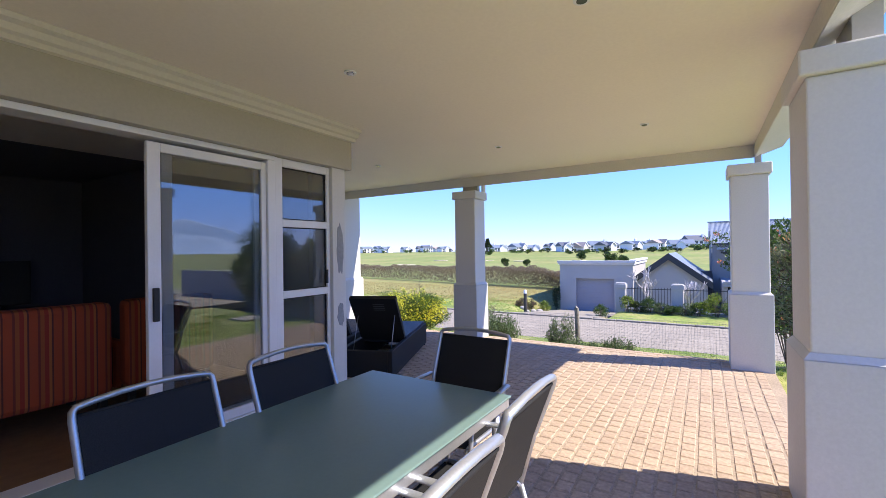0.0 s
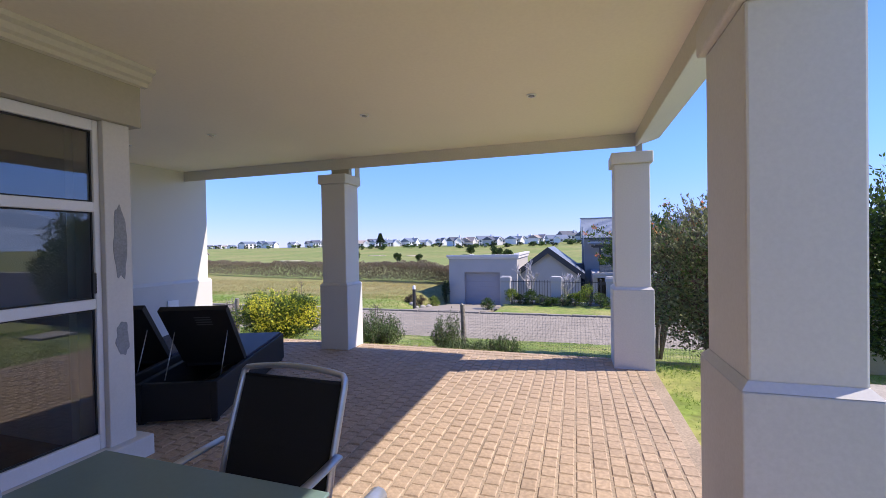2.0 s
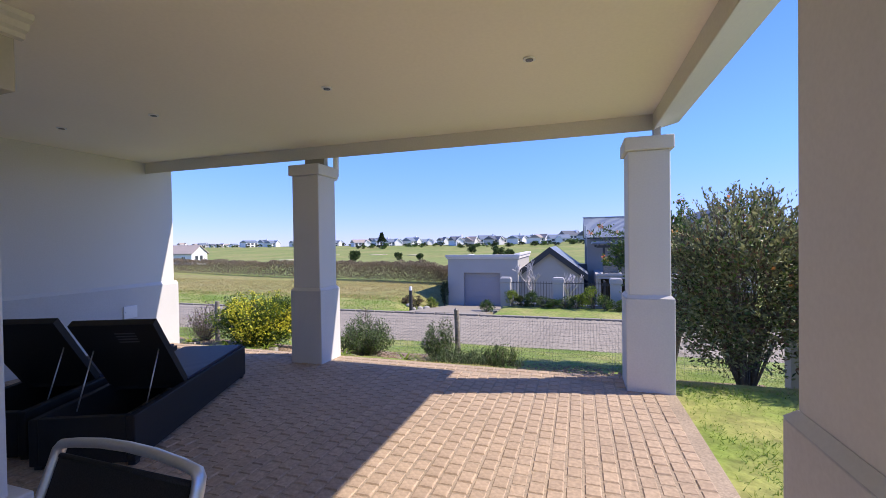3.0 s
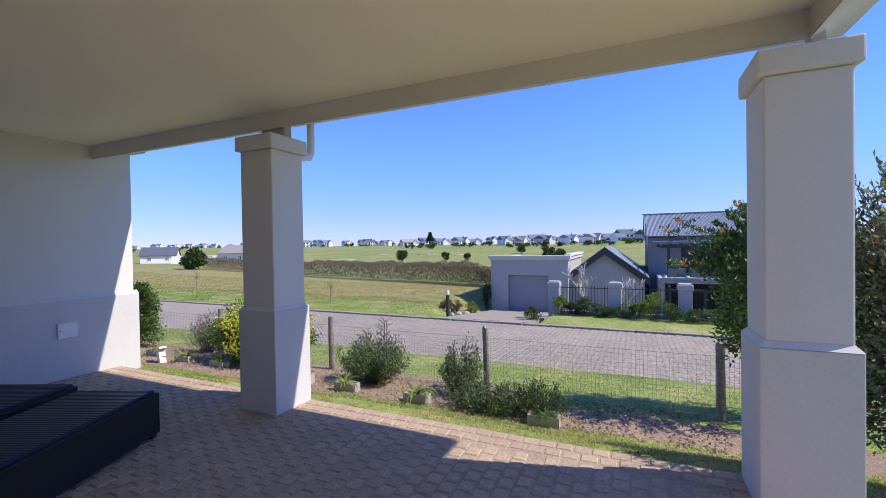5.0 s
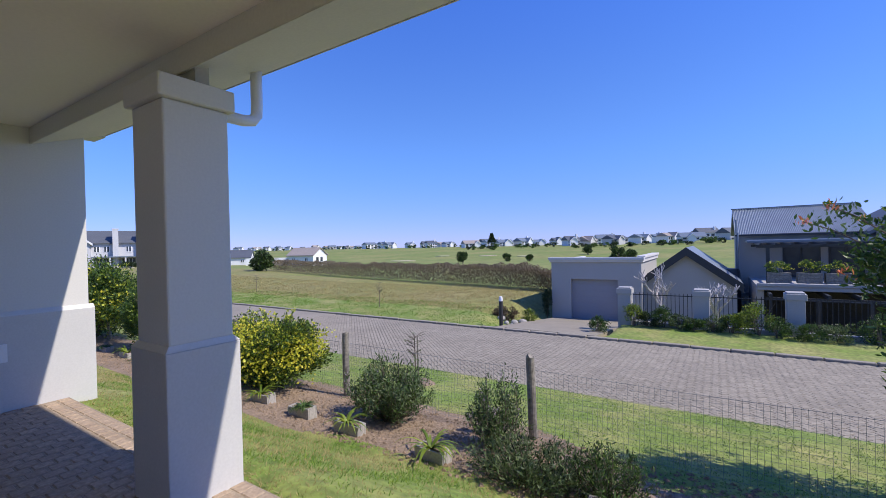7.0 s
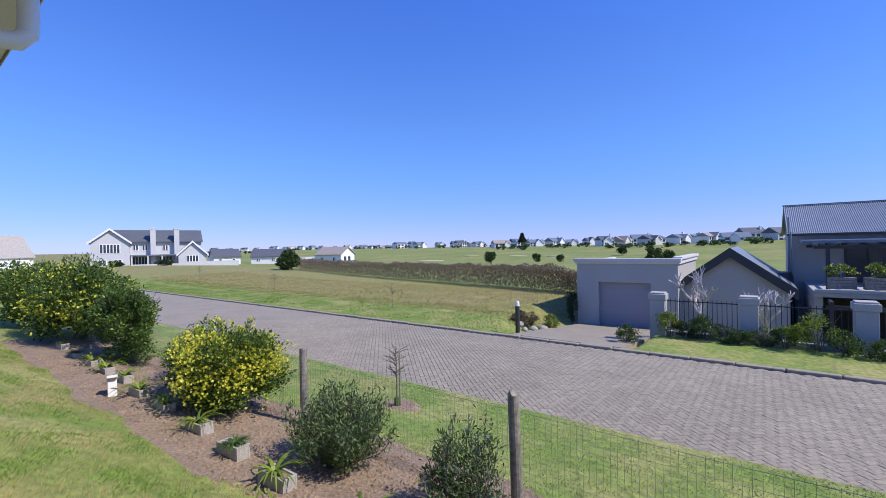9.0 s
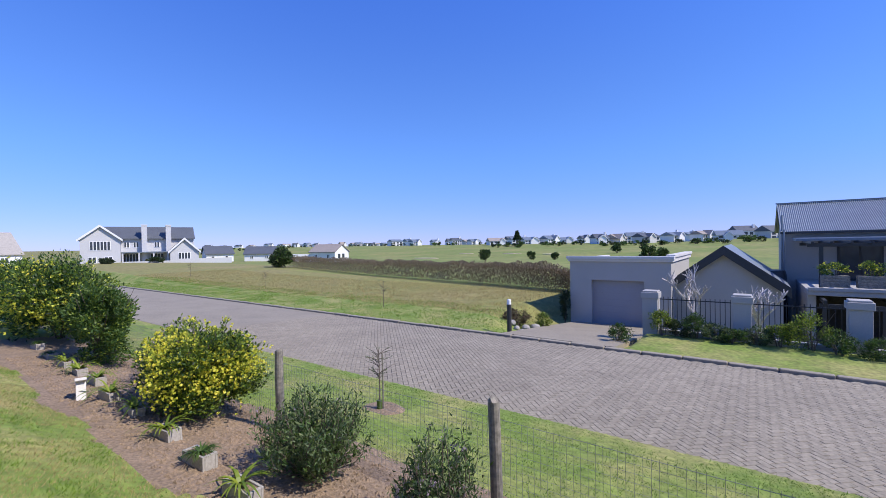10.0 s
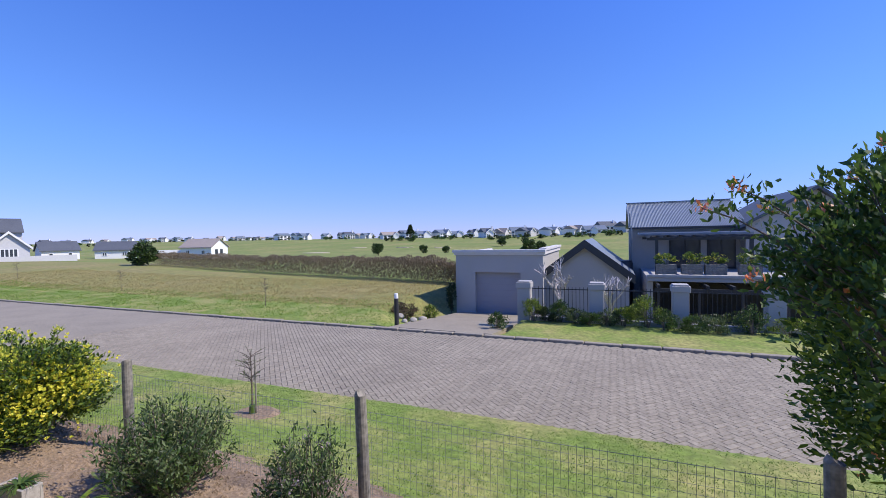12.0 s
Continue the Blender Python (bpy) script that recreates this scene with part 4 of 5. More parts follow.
st = thing("stepping_marker", "tilted white concrete block with a slab on it", "block", pose(-5.66, 2.52, gz(0, 2.5) - 0.03, 0, -20, -15))
part("foot", boxes((-0.065, 0.065, -0.06, 0.06, 0, 0.28), bev=0.008), WALL, st)
part("slab", boxes((-0.20, 0.15, -0.07, 0.07, 0.28, 0.325), bev=0.008), WALL, st)


def sapling(x, y, h, seed, stake=True):
    rng = random.Random(seed)
    t = thing("sapling", "thin young tree tied to a stake", "tree", pose(x, y, gz(x, y)))
    bm = bmesh.new()
    tube(bm, [(0, 0, -0.05), (0.01, 0, h * 0.5), (-0.01, 0.01, h)], 0.014, 6, 0.006)
    tips = []
    for i in range(30):
        z = h * rng.uniform(0.5, 0.98)
        a = rng.uniform(0, math.tau)
        l = h * rng.uniform(0.12, 0.26)
        e = Vector((math.cos(a) * l, math.sin(a) * l, z + l * rng.uniform(0.1, 0.8)))
        tube(bm, [(0, 0, z), Vector((0, 0, z)) * 0.5 + e * 0.5 + Vector((0, 0, 0.01)), e], 0.006, 4, 0.002)
        tips += [(Vector((0, 0, z)).lerp(e, rng.uniform(0.4, 1)), Vector((math.cos(a), math.sin(a), 0.4))) for _ in range(9)]
    part("trunk", bm, BARK, t)
    v, f = leaf_mesh(rng, tips, 0.03, 0.3)
    quick("crown", v, f, G_GREY, t)
    if stake:
        bm = bmesh.new()
        tube(bm, [(0.05, 0.03, -0.05), (0.05, 0.03, h * 0.95)], 0.012, 6)
        part("stake", bm, POSTWOOD, t)
        bm = bmesh.new()
        tube(bm, [(0, 0, 0.0), (0, 0, 0.16)], 0.045, 10, 0.04)
        part("guard", bm, G_MID, t, "green plastic guard")
    return t


sapling(-2.25, 5.4, 0.95, 61)
bm = bmesh.new()
tube(bm, [(-2.25, 5.4, gz(0, 5.4) - 0.05), (-2.25, 5.4, gz(0, 5.4) + 0.03)], 0.42, 18, 0.3)
tagged(part("tree_pit", bm, SOIL), "round patch of dug soil round the sapling", "soil", kind="structure")
for i, (x, y) in enumerate(((-12.2, 15.7), (-25.6, 17.5), (-42.0, 19.5))):
    sapling(x, y, 1.3, 62 + i, False)

# ---- road ----
def kerb_line(x0, x1, y0, y1, ztop):
    t = thing("kerb", "grey precast concrete kerb along the road", "kerb", kind="structure")
    step = 1.0
    bm0 = boxes((0.010, step - 0.018, y0, y1, -0.25, 0.0), bev=0.025)
    me = None
    x = x0
    while x < x1:
        if me is None:
            ob = part("kerbstone", bm0, KERB, t)
            me = ob.data
        else:
            ob = new("kerbstone", me)
            ob.parent = t
        ob.location = (x, 0, ztop(x))
        x += step
    return t


kerb_line(-60, 14, 13.28, 13.46, lambda x: -1.575 + 0.008 * math.sin(x * 2.3))


def road_pavers(x0, x1, y0, y1):
    """Herringbone clay-grey road bricks, each with its own edges."""
    verts, faces = [], []
    rng = random.Random(8)
    a = 0.105

    def brick(cx, cy, hx, hy):
        if not (x0 < cx < x1 and y0 < cy < y1):
            return
        k = len(verts)
        z = -1.36 + (cy - 7.1) / 6.2 * -0.285 + rng.uniform(-0.003, 0.003)
        for s, zz in ((0, -0.015), (0.006, 0.0)):
            for u, w in ((-1, -1), (1, -1), (1, 1), (-1, 1)):
                du, dw = u * (hx - 0.004 - s), w * (hy - 0.004 - s)
                verts.append((cx + (du - dw) * 0.7071, min(max(cy + (du + dw) * 0.7071, y0), y1), z + zz))
        for j in range(4):
            faces.append((k + j, k + (j + 1) % 4, k + 4 + (j + 1) % 4, k + 4 + j))
        faces.append((k + 4, k + 5, k + 6, k + 7))
    c = math.sqrt(0.5)
    mx, my = (x0 + x1) / 2, (y0 + y1) / 2
    n = int(((x1 - x0) + (y1 - y0)) * c / a / 2) + 6
    for j in range(-n, n):
        for i in range(-n, n):
            k = (i - j) % 4
            u, v = i * a, j * a
            if k == 0:
                brick(mx + (u + a - v - a / 2) * c, my + (u + a + v + a / 2) * c, a, a / 2)
            elif k == 3:
                brick(mx + (u + a / 2 - v - a) * c, my + (u + a / 2 + v + a) * c, a / 2, a)
    return verts, faces


tagged(quick("road_bricks", *road_pavers(-13, 9, 6.99, 13.29), ROAD), "grey-brown herringbone road bricks", "road", kind="stuff")
far_bm = bmesh.new()
for a, b in ((-400, -13.0), (9.0, 300)):
    vs = [far_bm.verts.new(p) for p in ((a, 7.12, -1.362), (b, 7.12, -1.362), (b, 13.3, -1.648), (a, 13.3, -1.648))]
    far_bm.faces.new(vs)
tagged(part("road", far_bm, ROAD), "grey brick-paved estate road", "road", kind="structure")
drive = bmesh.new()
prism(drive, [(13.45, -1.57), (21.0, -2.36), (21.0, -2.7), (13.45, -2.0)], "x", -4.45, -0.75)
tagged(part("driveway", drive, ROAD), "grey paved driveway down to the garage", "driveway", kind="structure")
def rock(x, y, r, seed):
    rr = random.Random(seed)
    bm = bmesh.new()
    bmesh.ops.create_icosphere(bm, subdivisions=2, radius=r)
    for v in bm.verts:
        v.co *= 1 + 0.3 * noise.noise(v.co * 4 / r * 0.2 + Vector((seed, 0, 0)))
        v.co.z *= 0.7
    ob = part("rock", bm, CONC)
    ob.location = (x, y, gz(x, y) + r * 0.35)
    return tagged(ob, "pale rounded stone beside the driveway", "stone", "stones by the driveway")


for i, (x, y, r) in enumerate(((-4.75, 16.0, 0.16), (-4.6, 16.6, 0.2), (-4.95, 15.6, 0.13), (-5.3, 15.9, 0.18), (-4.6, 15.4, 0.12))):
    rock(x, y, r, i)
boll = thing("bollard_light", "black garden bollard lamp with a white head", "bollard", pose(-4.53, 14.2, gz(-5.5, 14.2)))
bm = bmesh.new()
tube(bm, [(0, 0, -0.05), (0, 0, 0.95)], 0.08, 16)
part("post", bm, IRON, boll)
bm = bmesh.new()
tube(bm, [(0, 0, 0.95), (0, 0, 1.08), (0, 0, 1.11), (0, 0, 1.13)], 0.078, 16, 0.055)
part("head", bm, WHITE_WALL, boll, "white lamp head")

# ---- neighbours across the road ----
gar = thing("garage", "grey rendered flat-roofed garage with roller door", "garage", pose(0, 21, 0))
part("wall", boxes((-4.72, -3.70, 0, 6.2, -2.6, 0.55), (-1.40, -0.33, 0, 0.25, -2.6, 0.55), (-3.70, -1.40, 0, 0.25, -0.32, 0.55), (-0.58, -0.33, 0.25, 6.2, -2.6, 0.55), (-3.70, -0.58, 5.95, 6.2, -2.6, 0.55)), GREY_WALL, gar)
part("parapet", boxes((-4.80, -0.25, -0.08, 0.22, 0.552, 0.66), (-4.80, -4.5, 0.22, 6.28, 0.552, 0.66), (-0.55, -0.25, 0.22, 6.28, 0.552, 0.74), (-4.86, -0.19, -0.14, 0.22, 0.662, 0.80), (-0.55, -0.19, 0.222, 6.3, 0.742, 0.86), bev=0.01), PALE_WALL, gar)
part("roof", boxes((-4.5, -0.58, 0.22, 6.0, 0.40, 0.50)), CONC, gar)
for i in range(7):
    part("door_panel", boxes((-3.70, -1.40, 0.20, 0.24, -2.42 + i * 0.3, -2.422 + (i + 1) * 0.3), bev=0.003), GARAGE, gar, "grey sectional door panel")


def gabled(name, label, m, w, d, wall_z0, eave, ridge, wall, roof, over=0.25, trim=None, windows=(), group="", chim=()):
    """A house with its gable towards -y, w wide and d deep; windows: (face, u, z, width, height)."""
    t = thing(name, label, "house", m, group)
    bm = bmesh.new()
    prism(bm, [(-w / 2, wall_z0), (w / 2, wall_z0), (w / 2, eave), (0, ridge), (-w / 2, eave)], "y", 0, d)
    part("wall", bm, wall, t)
    th = 0.16
    k = (ridge - eave) / (w / 2)
    bm = bmesh.new()
    x = w / 2 + over
    for s in (-1, 1):
        prism(bm, [(0, ridge + 0.02), (s * x, ridge + 0.02 - k * x), (s * x, ridge + 0.02 - k * x + th), (0, ridge + 0.02 + th)], "y", -over, d + over)
    part("roof", bm, roof, t)
    if trim:
        bm = bmesh.new()
        for s in (-1, 1):
            prism(bm, [(0, ridge - 0.2), (s * x, ridge - 0.2 - k * x), (s * x, ridge + 0.04 - k * x + th), (0, ridge + 0.04 + th)], "y", -over - 0.06, -over - 0.004)
        part("bargeboard", bm, trim, t)
    for face, u, z, ww, hh in windows:
        if face == "g":
            wo = part("window", boxes((u - ww / 2, u + ww / 2, -0.04, 0.02, z, z + hh)), WHITE_WALL, t)
            part("pane", boxes((u - ww / 2 + 0.07, u - 0.04, -0.05, -0.03, z + 0.07, z + hh - 0.07), (u + 0.04, u + ww / 2 - 0.07, -0.05, -0.03, z + 0.07, z + hh - 0.07)), PANE_DARK, wo)
        else:
            s = 1 if face == "r" else -1
            e = s * (w / 2 + 0.02)
            a, b = sorted((e - 0.02 * s, e + 0.02 * s))
            wo = part("window", boxes((a, b, u - ww / 2, u + ww / 2, z, z + hh)), WHITE_WALL, t)
            a, b = sorted((e, e + 0.03 * s))
            part("pane", boxes((a, b, u - ww / 2 + 0.07, u - 0.04, z + 0.07, z + hh - 0.07), (a, b, u + 0.04, u + ww / 2 - 0.07, z + 0.07, z + hh - 0.07)), PANE_DARK, wo)
    for cx, cy, cz in chim:
        part("chimney", boxes((cx - 0.5, cx + 0.5, cy - 0.4, cy + 0.4, wall_z0, cz), (cx - 0.58, cx + 0.58, cy - 0.48, cy + 0.48, cz, cz + 0.2)), wall, t)
    return t


gabled("outbuilding", "grey rendered gabled outbuilding with dark roof edge", pose(1.5, 22.0, 0), 3.9, 7.0, -2.6, -0.45, 1.03, GREY_WALL, TIN, 0.25, TRIM_DARK)

# larger neighbour with corrugated roofs
nb = thing("neighbour_house", "grey house with corrugated roof, terrace and pergola", "house", pose(0, 27, 0))
part("wall", boxes((3.75, 12.0, 0.0, 7.0, -3.0, 1.8)), GREY_WALL, nb)
bm = bmesh.new()
prism(bm, [(0.0, 1.8), (7.0, 1.8), (3.5, 3.2)], "x", 3.75, 8.9)
part("gable", bm, GREY_WALL, nb)


def corrugated(x0, x1, y0, z0, y1, z1):
    n = int((x1 - x0) / 0.076) * 4
    verts, faces = [], []
    for i in range(n + 1):
        x = x0 + (x1 - x0) * i / n
        h = 0.012 * math.sin(i * math.pi / 2)
        verts += [(x, y0, z0 + h), (x, y1, z1 + h)]
    faces = [(2 * i, 2 * i + 2, 2 * i + 3, 2 * i + 1) for i in range(n)]
    return verts, faces


quick("roof", *corrugated(3.55, 9.2, -0.3, 1.80, 3.5, 3.36), TIN, nb)
quick("roof", *corrugated(3.55, 9.2, 7.3, 1.80, 3.5, 3.36), TIN, nb)
part("ridge_cap", boxes((3.5, 9.2, 3.4, 3.6, 3.37, 3.42), bev=0.01), TIN, nb)
part("gutter", boxes((3.55, 9.2, -0.42, -0.30, 1.70, 1.80), bev=0.01), TRIM_DARK, nb)
bm = bmesh.new()
prism(bm, [(8.9, -3.0), (13.6, -3.0), (13.6, 1.9), (11.7, 3.4), (8.9, 1.9)], "y", -1.0, 7.0)
part("cross_wing", bm, GREY_WALL, nb)
bm = bmesh.new()
for s, x, z in ((-1, 8.6, 1.62), (1, 13.9, 1.55)):
    prism(bm, [(11.7, 3.45), (x, z), (x, z + 0.16), (11.7, 3.61)], "y", -1.3, 7.2)
part("wing_roof", bm, SLATE, nb)
part("veranda_roof", boxes((4.0, 9.0, -1.9, 0.0, 1.36, 1.50), bev=0.02), TIN, nb)
part("veranda_gutter", boxes((4.0, 9.0, -2.04, -1.902, 1.34, 1.48), bev=0.03), TIN, nb)
part("terrace_slab", boxes((4.15, 12.0, -5.5, 0.0, -0.66, -0.48), bev=0.02), GREY_WALL, nb)
part("terrace_kerb", boxes((4.15, 12.0, -5.56, -5.40, -0.478, -0.36), bev=0.01), GREY_WALL, nb)
part("terrace_side", boxes((4.15, 4.40, -5.3, 0.0, -3.0, -0.662)), GREY_WALL, nb)
for y in (-4.6, -1.2):
    part("pergola_beam", boxes((4.2, 9.0, y, y + 0.1, 1.14, 1.26), bev=0.005), TRIM_DARK, nb)
for i in range(9):
    part("pergola_slat", boxes((4.3 + i * 0.55, 4.38 + i * 0.55, -4.9, -1.0, 1.262, 1.34)), TRIM_DARK, nb)
for x in (4.55, 8.2):
    part("pergola_post", boxes((x, x + 0.13, -4.6, -4.47, -0.48, 1.14)), TRIM_DARK, nb)
for x0, w in ((5.6, 1.5), (7.4, 1.3)):
    wo = part("window", boxes((x0, x0 + w, -0.04, 0.02, -0.47, 1.2)), TRIM_DARK, nb)
    part("pane", boxes((x0 + 0.08, x0 + w / 2 - 0.04, -0.06, -0.042, -0.4, 1.1), (x0 + w / 2 + 0.04, x0 + w - 0.08, -0.06, -0.042, -0.4, 1.1)), PANE_DARK, wo)
part("end_window", boxes((3.72, 3.76, 1.2, 2.1, -0.2, 1.1)), PANE_DARK, nb)
# added dark sheet standing in for the shaded void below the terrace
part("cellar_wall", boxes((4.4, 12.0, -2.6, -2.4, -3.0, -0.67)), DARKWOOD, nb)
for i in range(7):
    part("cellar_beam", boxes((4.5 + i * 0.9, 4.6 + i * 0.9, -6.4, -2.6, -0.86, -0.72)), TRIM_DARK, nb)
part("cellar_rail", boxes((4.4, 11.0, -6.3, -6.2, -0.98, -0.862)), TRIM_DARK, nb)
for i in range(5):
    part("cellar_post", boxes((4.5 + i * 1.5, 4.6 + i * 1.5, -6.3, -6.2, -3.0, -0.98)), TRIM_DARK, nb)
for i, x in enumerate((3.62, 3.68)):
    bm = bmesh.new()
    tube(bm, [(x, -0.15 - i * 0.4, -2.5), (x, -0.15 - i * 0.4, 2.6 - i * 0.7)], 0.04, 8)
    part("flue", bm, TIN, nb)
tank = thing("water_tank", "dark round garden water tank", "tank", pose(3.1, 26.0, -2.5))
bm = bmesh.new()
tube(bm, [(0, 0, 0), (0, 0, 2.3), (0, 0, 2.5)], 0.7, 20, 0.6)
part("body", bm, TRIM_DARK, tank)

# boundary fence of the neighbour: pillars, low wall, railings
pw = thing("pillar_fence", "grey pillars with black railings on a low wall", "fence", pose(0, 16.2, 0))
PILLARS = (-0.26, 2.24, 4.78, 7.3, 9.9)
for x in PILLARS:
    pl = part("pillar", boxes((x - 0.23, x + 0.23, -0.23, 0.23, -2.0, -0.42), bev=0.01), GREY_WALL, pw)
    part("pillar_cap", boxes((x - 0.27, x + 0.27, -0.27, 0.27, -0.42, -0.22), (x - 0.23, x + 0.23, -0.23, 0.23, -0.22, -0.17), bev=0.015), GREY_WALL, pl)
for a, b in zip(PILLARS, PILLARS[1:]):
    part("low_wall", boxes((a + 0.23, b - 0.23, -0.1, 0.1, -2.0, -1.45), bev=0.01), GREY_WALL, pw)
    rail = part("railing", boxes((a + 0.27, b - 0.27, -0.015, 0.015, -1.36, -1.33), (a + 0.27, b - 0.27, -0.015, 0.015, -0.46, -0.43)), IRON, pw)
    x = a + 0.38
    while x < b - 0.3:
        part("bar", boxes((x - 0.009, x + 0.009, -0.009, 0.009, -1.36, -0.36)), IRON, rail)
        x += 0.13
for i, (x, y, r, h, ms) in enumerate(((-1.0, 15.0, 0.4, 0.8, G_MID), (0.15, 15.7, 0.45, 0.85, G_LIGHT), (0.6, 15.75, 0.4, 0.6, G_DARK), (1.05, 15.75, 0.45, 0.8, G_MID), (1.55, 15.7, 0.45, 0.6, G_GREY), (2.0, 15.6, 0.35, 0.5, G_MID), (2.6, 15.7, 0.45, 0.6, G_GREY),
                                      (3.1, 15.75, 0.45, 0.75, G_LIGHT), (3.75, 15.65, 0.55, 1.2, G_LIGHT), (4.3, 15.5, 0.45, 0.65, G_MID), (5.0, 15.5, 0.5, 0.55, G_MID), (5.7, 15.6, 0.5, 0.5, G_GREY), (6.6, 15.6, 0.5, 0.9, G_MID), (7.5, 15.6, 0.55, 0.6, G_LIGHT), (8.4, 15.6, 0.5, 0.6, G_MID),
                                      (-5.15, 16.3, 0.55, 0.75, G_RED), (-5.7, 16.6, 0.45, 0.55, G_RED), (-4.55, 17.3, 0.4, 0.7, G_LIGHT))):
    shrub("verge_shrub", "small %s shrub planted beside the driveway and railings" % {G_MID.name: "green", G_LIGHT.name: "light green", G_DARK.name: "dark green", G_GREY.name: "grey-green", G_RED.name: "reddish"}[ms.name],
          (x, y, gz(x, y) - 0.03), (r, r), h, 2000, 0.055, ((ms, 0.7), (G_DARK, 0.3)), 80 + i, None, 16, nstems=8, group="shrubs by the railings")
shrub("verge_shrub", "dark bushy plants under the neighbour's terrace", (6.6, 17.2, gz(6.6, 17.2)), (1.6, 0.4), 0.9, 1600, 0.09, ((G_DARK, 0.8), (G_MID, 0.2)), 97, None, 16, nstems=8)
shrub("climber", "dark climbing plant on the garage corner", (-4.85, 20.7, -2.45), (0.3, 0.25), 1.9, 900, 0.1, ((G_DARK, 1.0),), 95, None, 12, nstems=5)
def terrace_planter(x, seed):
    t = thing("planter_box", "grey timber planter box with leafy flowering plants", "planter", pose(x, 22.0, -0.36), "planters on the terrace edge")
    for i in range(4):
        part("board", boxes((-0.4, 0.4, -0.2, 0.2, i * 0.11, i * 0.11 + 0.104), bev=0.006), POSTWOOD, t)
    shrub("terrace_plant", "leafy plant with pale yellow flowers in a planter", (x, 22.0, 0.05), (0.5, 0.35), 0.55, 900, 0.07, ((G_MID, 0.5), (G_LIGHT, 0.5)), seed, (YELLOW, 60, 0.035), 12, nstems=6, group="plants in terrace planters")


for i, x in enumerate((4.95, 5.95, 6.85, 8.1)):
    terrace_planter(x, 500 + i)


def bare_tree(x, y, h, seed):
    rng = random.Random(seed)
    t = thing("bare_tree", "small leafless tree with pale twigs", "tree", pose(x, y, gz(x, y) - 0.1))
    bm = bmesh.new()

    def limb(p, d, l, r, n):
        q = p + d * l
        tube(bm, [p, p + d * l * 0.5 + Vector((rng.uniform(-1, 1), rng.uniform(-1, 1), 0)) * l * 0.06, q], r, 5, r * 0.6)
        if n:
            for _ in range(3):
                e = (d + Vector((rng.uniform(-1, 1), rng.uniform(-1, 1), rng.uniform(-0.2, 0.8))) * 0.75).normalized()
                limb(p + d * l * rng.uniform(0.6, 1.0), e, l * rng.uniform(0.55, 0.8), r * 0.72, n - 1)
    limb(Vector((0, 0, 0)), Vector((0, 0, 1)), h * 0.36, 0.075, 4)
    part("trunk", bm, PALE_BARK, t)
    return t


bare_tree(0.85, 18.0, 3.0, 3)
bare_tree(2.7, 18.2, 2.8, 4)

# ---- hedge, golf course, far houses ----
def long_hedge():
    rng = random.Random(31)
    spots = []
    for i in range(64000):
        u = rng.random() ** 1.6
        x = -4.5 - 46 * u
        y = 26.3 - 0.24 * (x + 7.5) + rng.uniform(-0.9, 0.9)
        top = 1.45 + 0.35 * noise.noise((x * 0.5, y * 0.3, 0)) + 0.25 * noise.noise((x * 2, y, 5))
        z = gz(x, y) + top * (1 - rng.random() ** 2 * 0.95)
        spots.append((Vector((x, y, z)), Vector((0, -0.3, 0.6))))
    return leaf_mesh(rng, spots, 0.125, 0.36, 0.5)


tagged(quick("field_hedge", *long_hedge(), HEDGE), "long brown scrubby hedge across the field", "hedge", kind="stuff")


def ball_tree(x, y, r, h, seed, mat=G_DARK):
    return shrub("tree", "small round dark tree on the golf course", (x, y, gz(x, y)), (r, r), h, 2200, r * 0.22, ((mat, 0.6), (G_MID, 0.4)), seed, None, 34, bottom=0.0, nstems=4, stem_r=0.08, group="trees on the golf course")


for i, (px, d, r, h) in enumerate(((-30.5, 100, 1.5, 3.0), (-24.5, 112, 1.2, 2.4), (-21.5, 112, 1.0, 2.0), (-10.5, 100, 1.8, 3.8), (-9.0, 110, 1.5, 3.0), (-57, 62, 1.7, 2.7), (-14, 150, 1.8, 3.0))):
    a = radians(-px)
    ball_tree(2.6 - math.sin(a) * d, 0.3 + math.cos(a) * d, r, h, 130 + i)


def blob_sheet(name, label, x, y, rx, ry, mat, seed):
    bm = bmesh.new()
    rng = random.Random(seed)
    ring = []
    for k in range(18):
        a = k * math.tau / 18
        f = rng.uniform(0.8, 1.1)
        px, py = x + math.cos(a) * rx * f, y + math.sin(a) * ry * f
        ring.append((px, py))
    prism(bm, ring, "z", gz(x, y) - 0.5, gz(x, y) + 0.14)
    return tagged(part(name, bm, mat), label, "bunker")


for i, (ang, d, rx) in enumerate(((38.5, 135, 4.5), (27, 160, 3.5), (22, 150, 3.0), (33, 170, 3))):
    a = radians(ang)
    blob_sheet("sand_bunker", "pale sand bunker on the fairway", 2.6 - math.sin(a) * d, 0.3 + math.cos(a) * d, rx, 2.5, SAND, i)

# large white house and its small neighbours
def at_bearing(heading, d):
    a = radians(heading)
    x, y = 2.6 - math.sin(a) * d, 0.3 + math.cos(a) * d
    return pose(x, y, gz(x, y), 0, 0, heading)


def front_window(t, x, y, z, w, h):
    wo = part("window", boxes((x - w / 2, x + w / 2, y - 0.06, y + 0.02, z, z + h)), WHITE_WALL, t)
    n = max(int(round(w / 0.5)), 1)
    for i in range(n):
        a = x - w / 2 + 0.08 + i * (w - 0.08) / n
        part("pane", boxes((a, a + (w - 0.08) / n - 0.14, y - 0.08, y - 0.062, z + 0.08, z + h - 0.08)), PANE_DARK, wo)


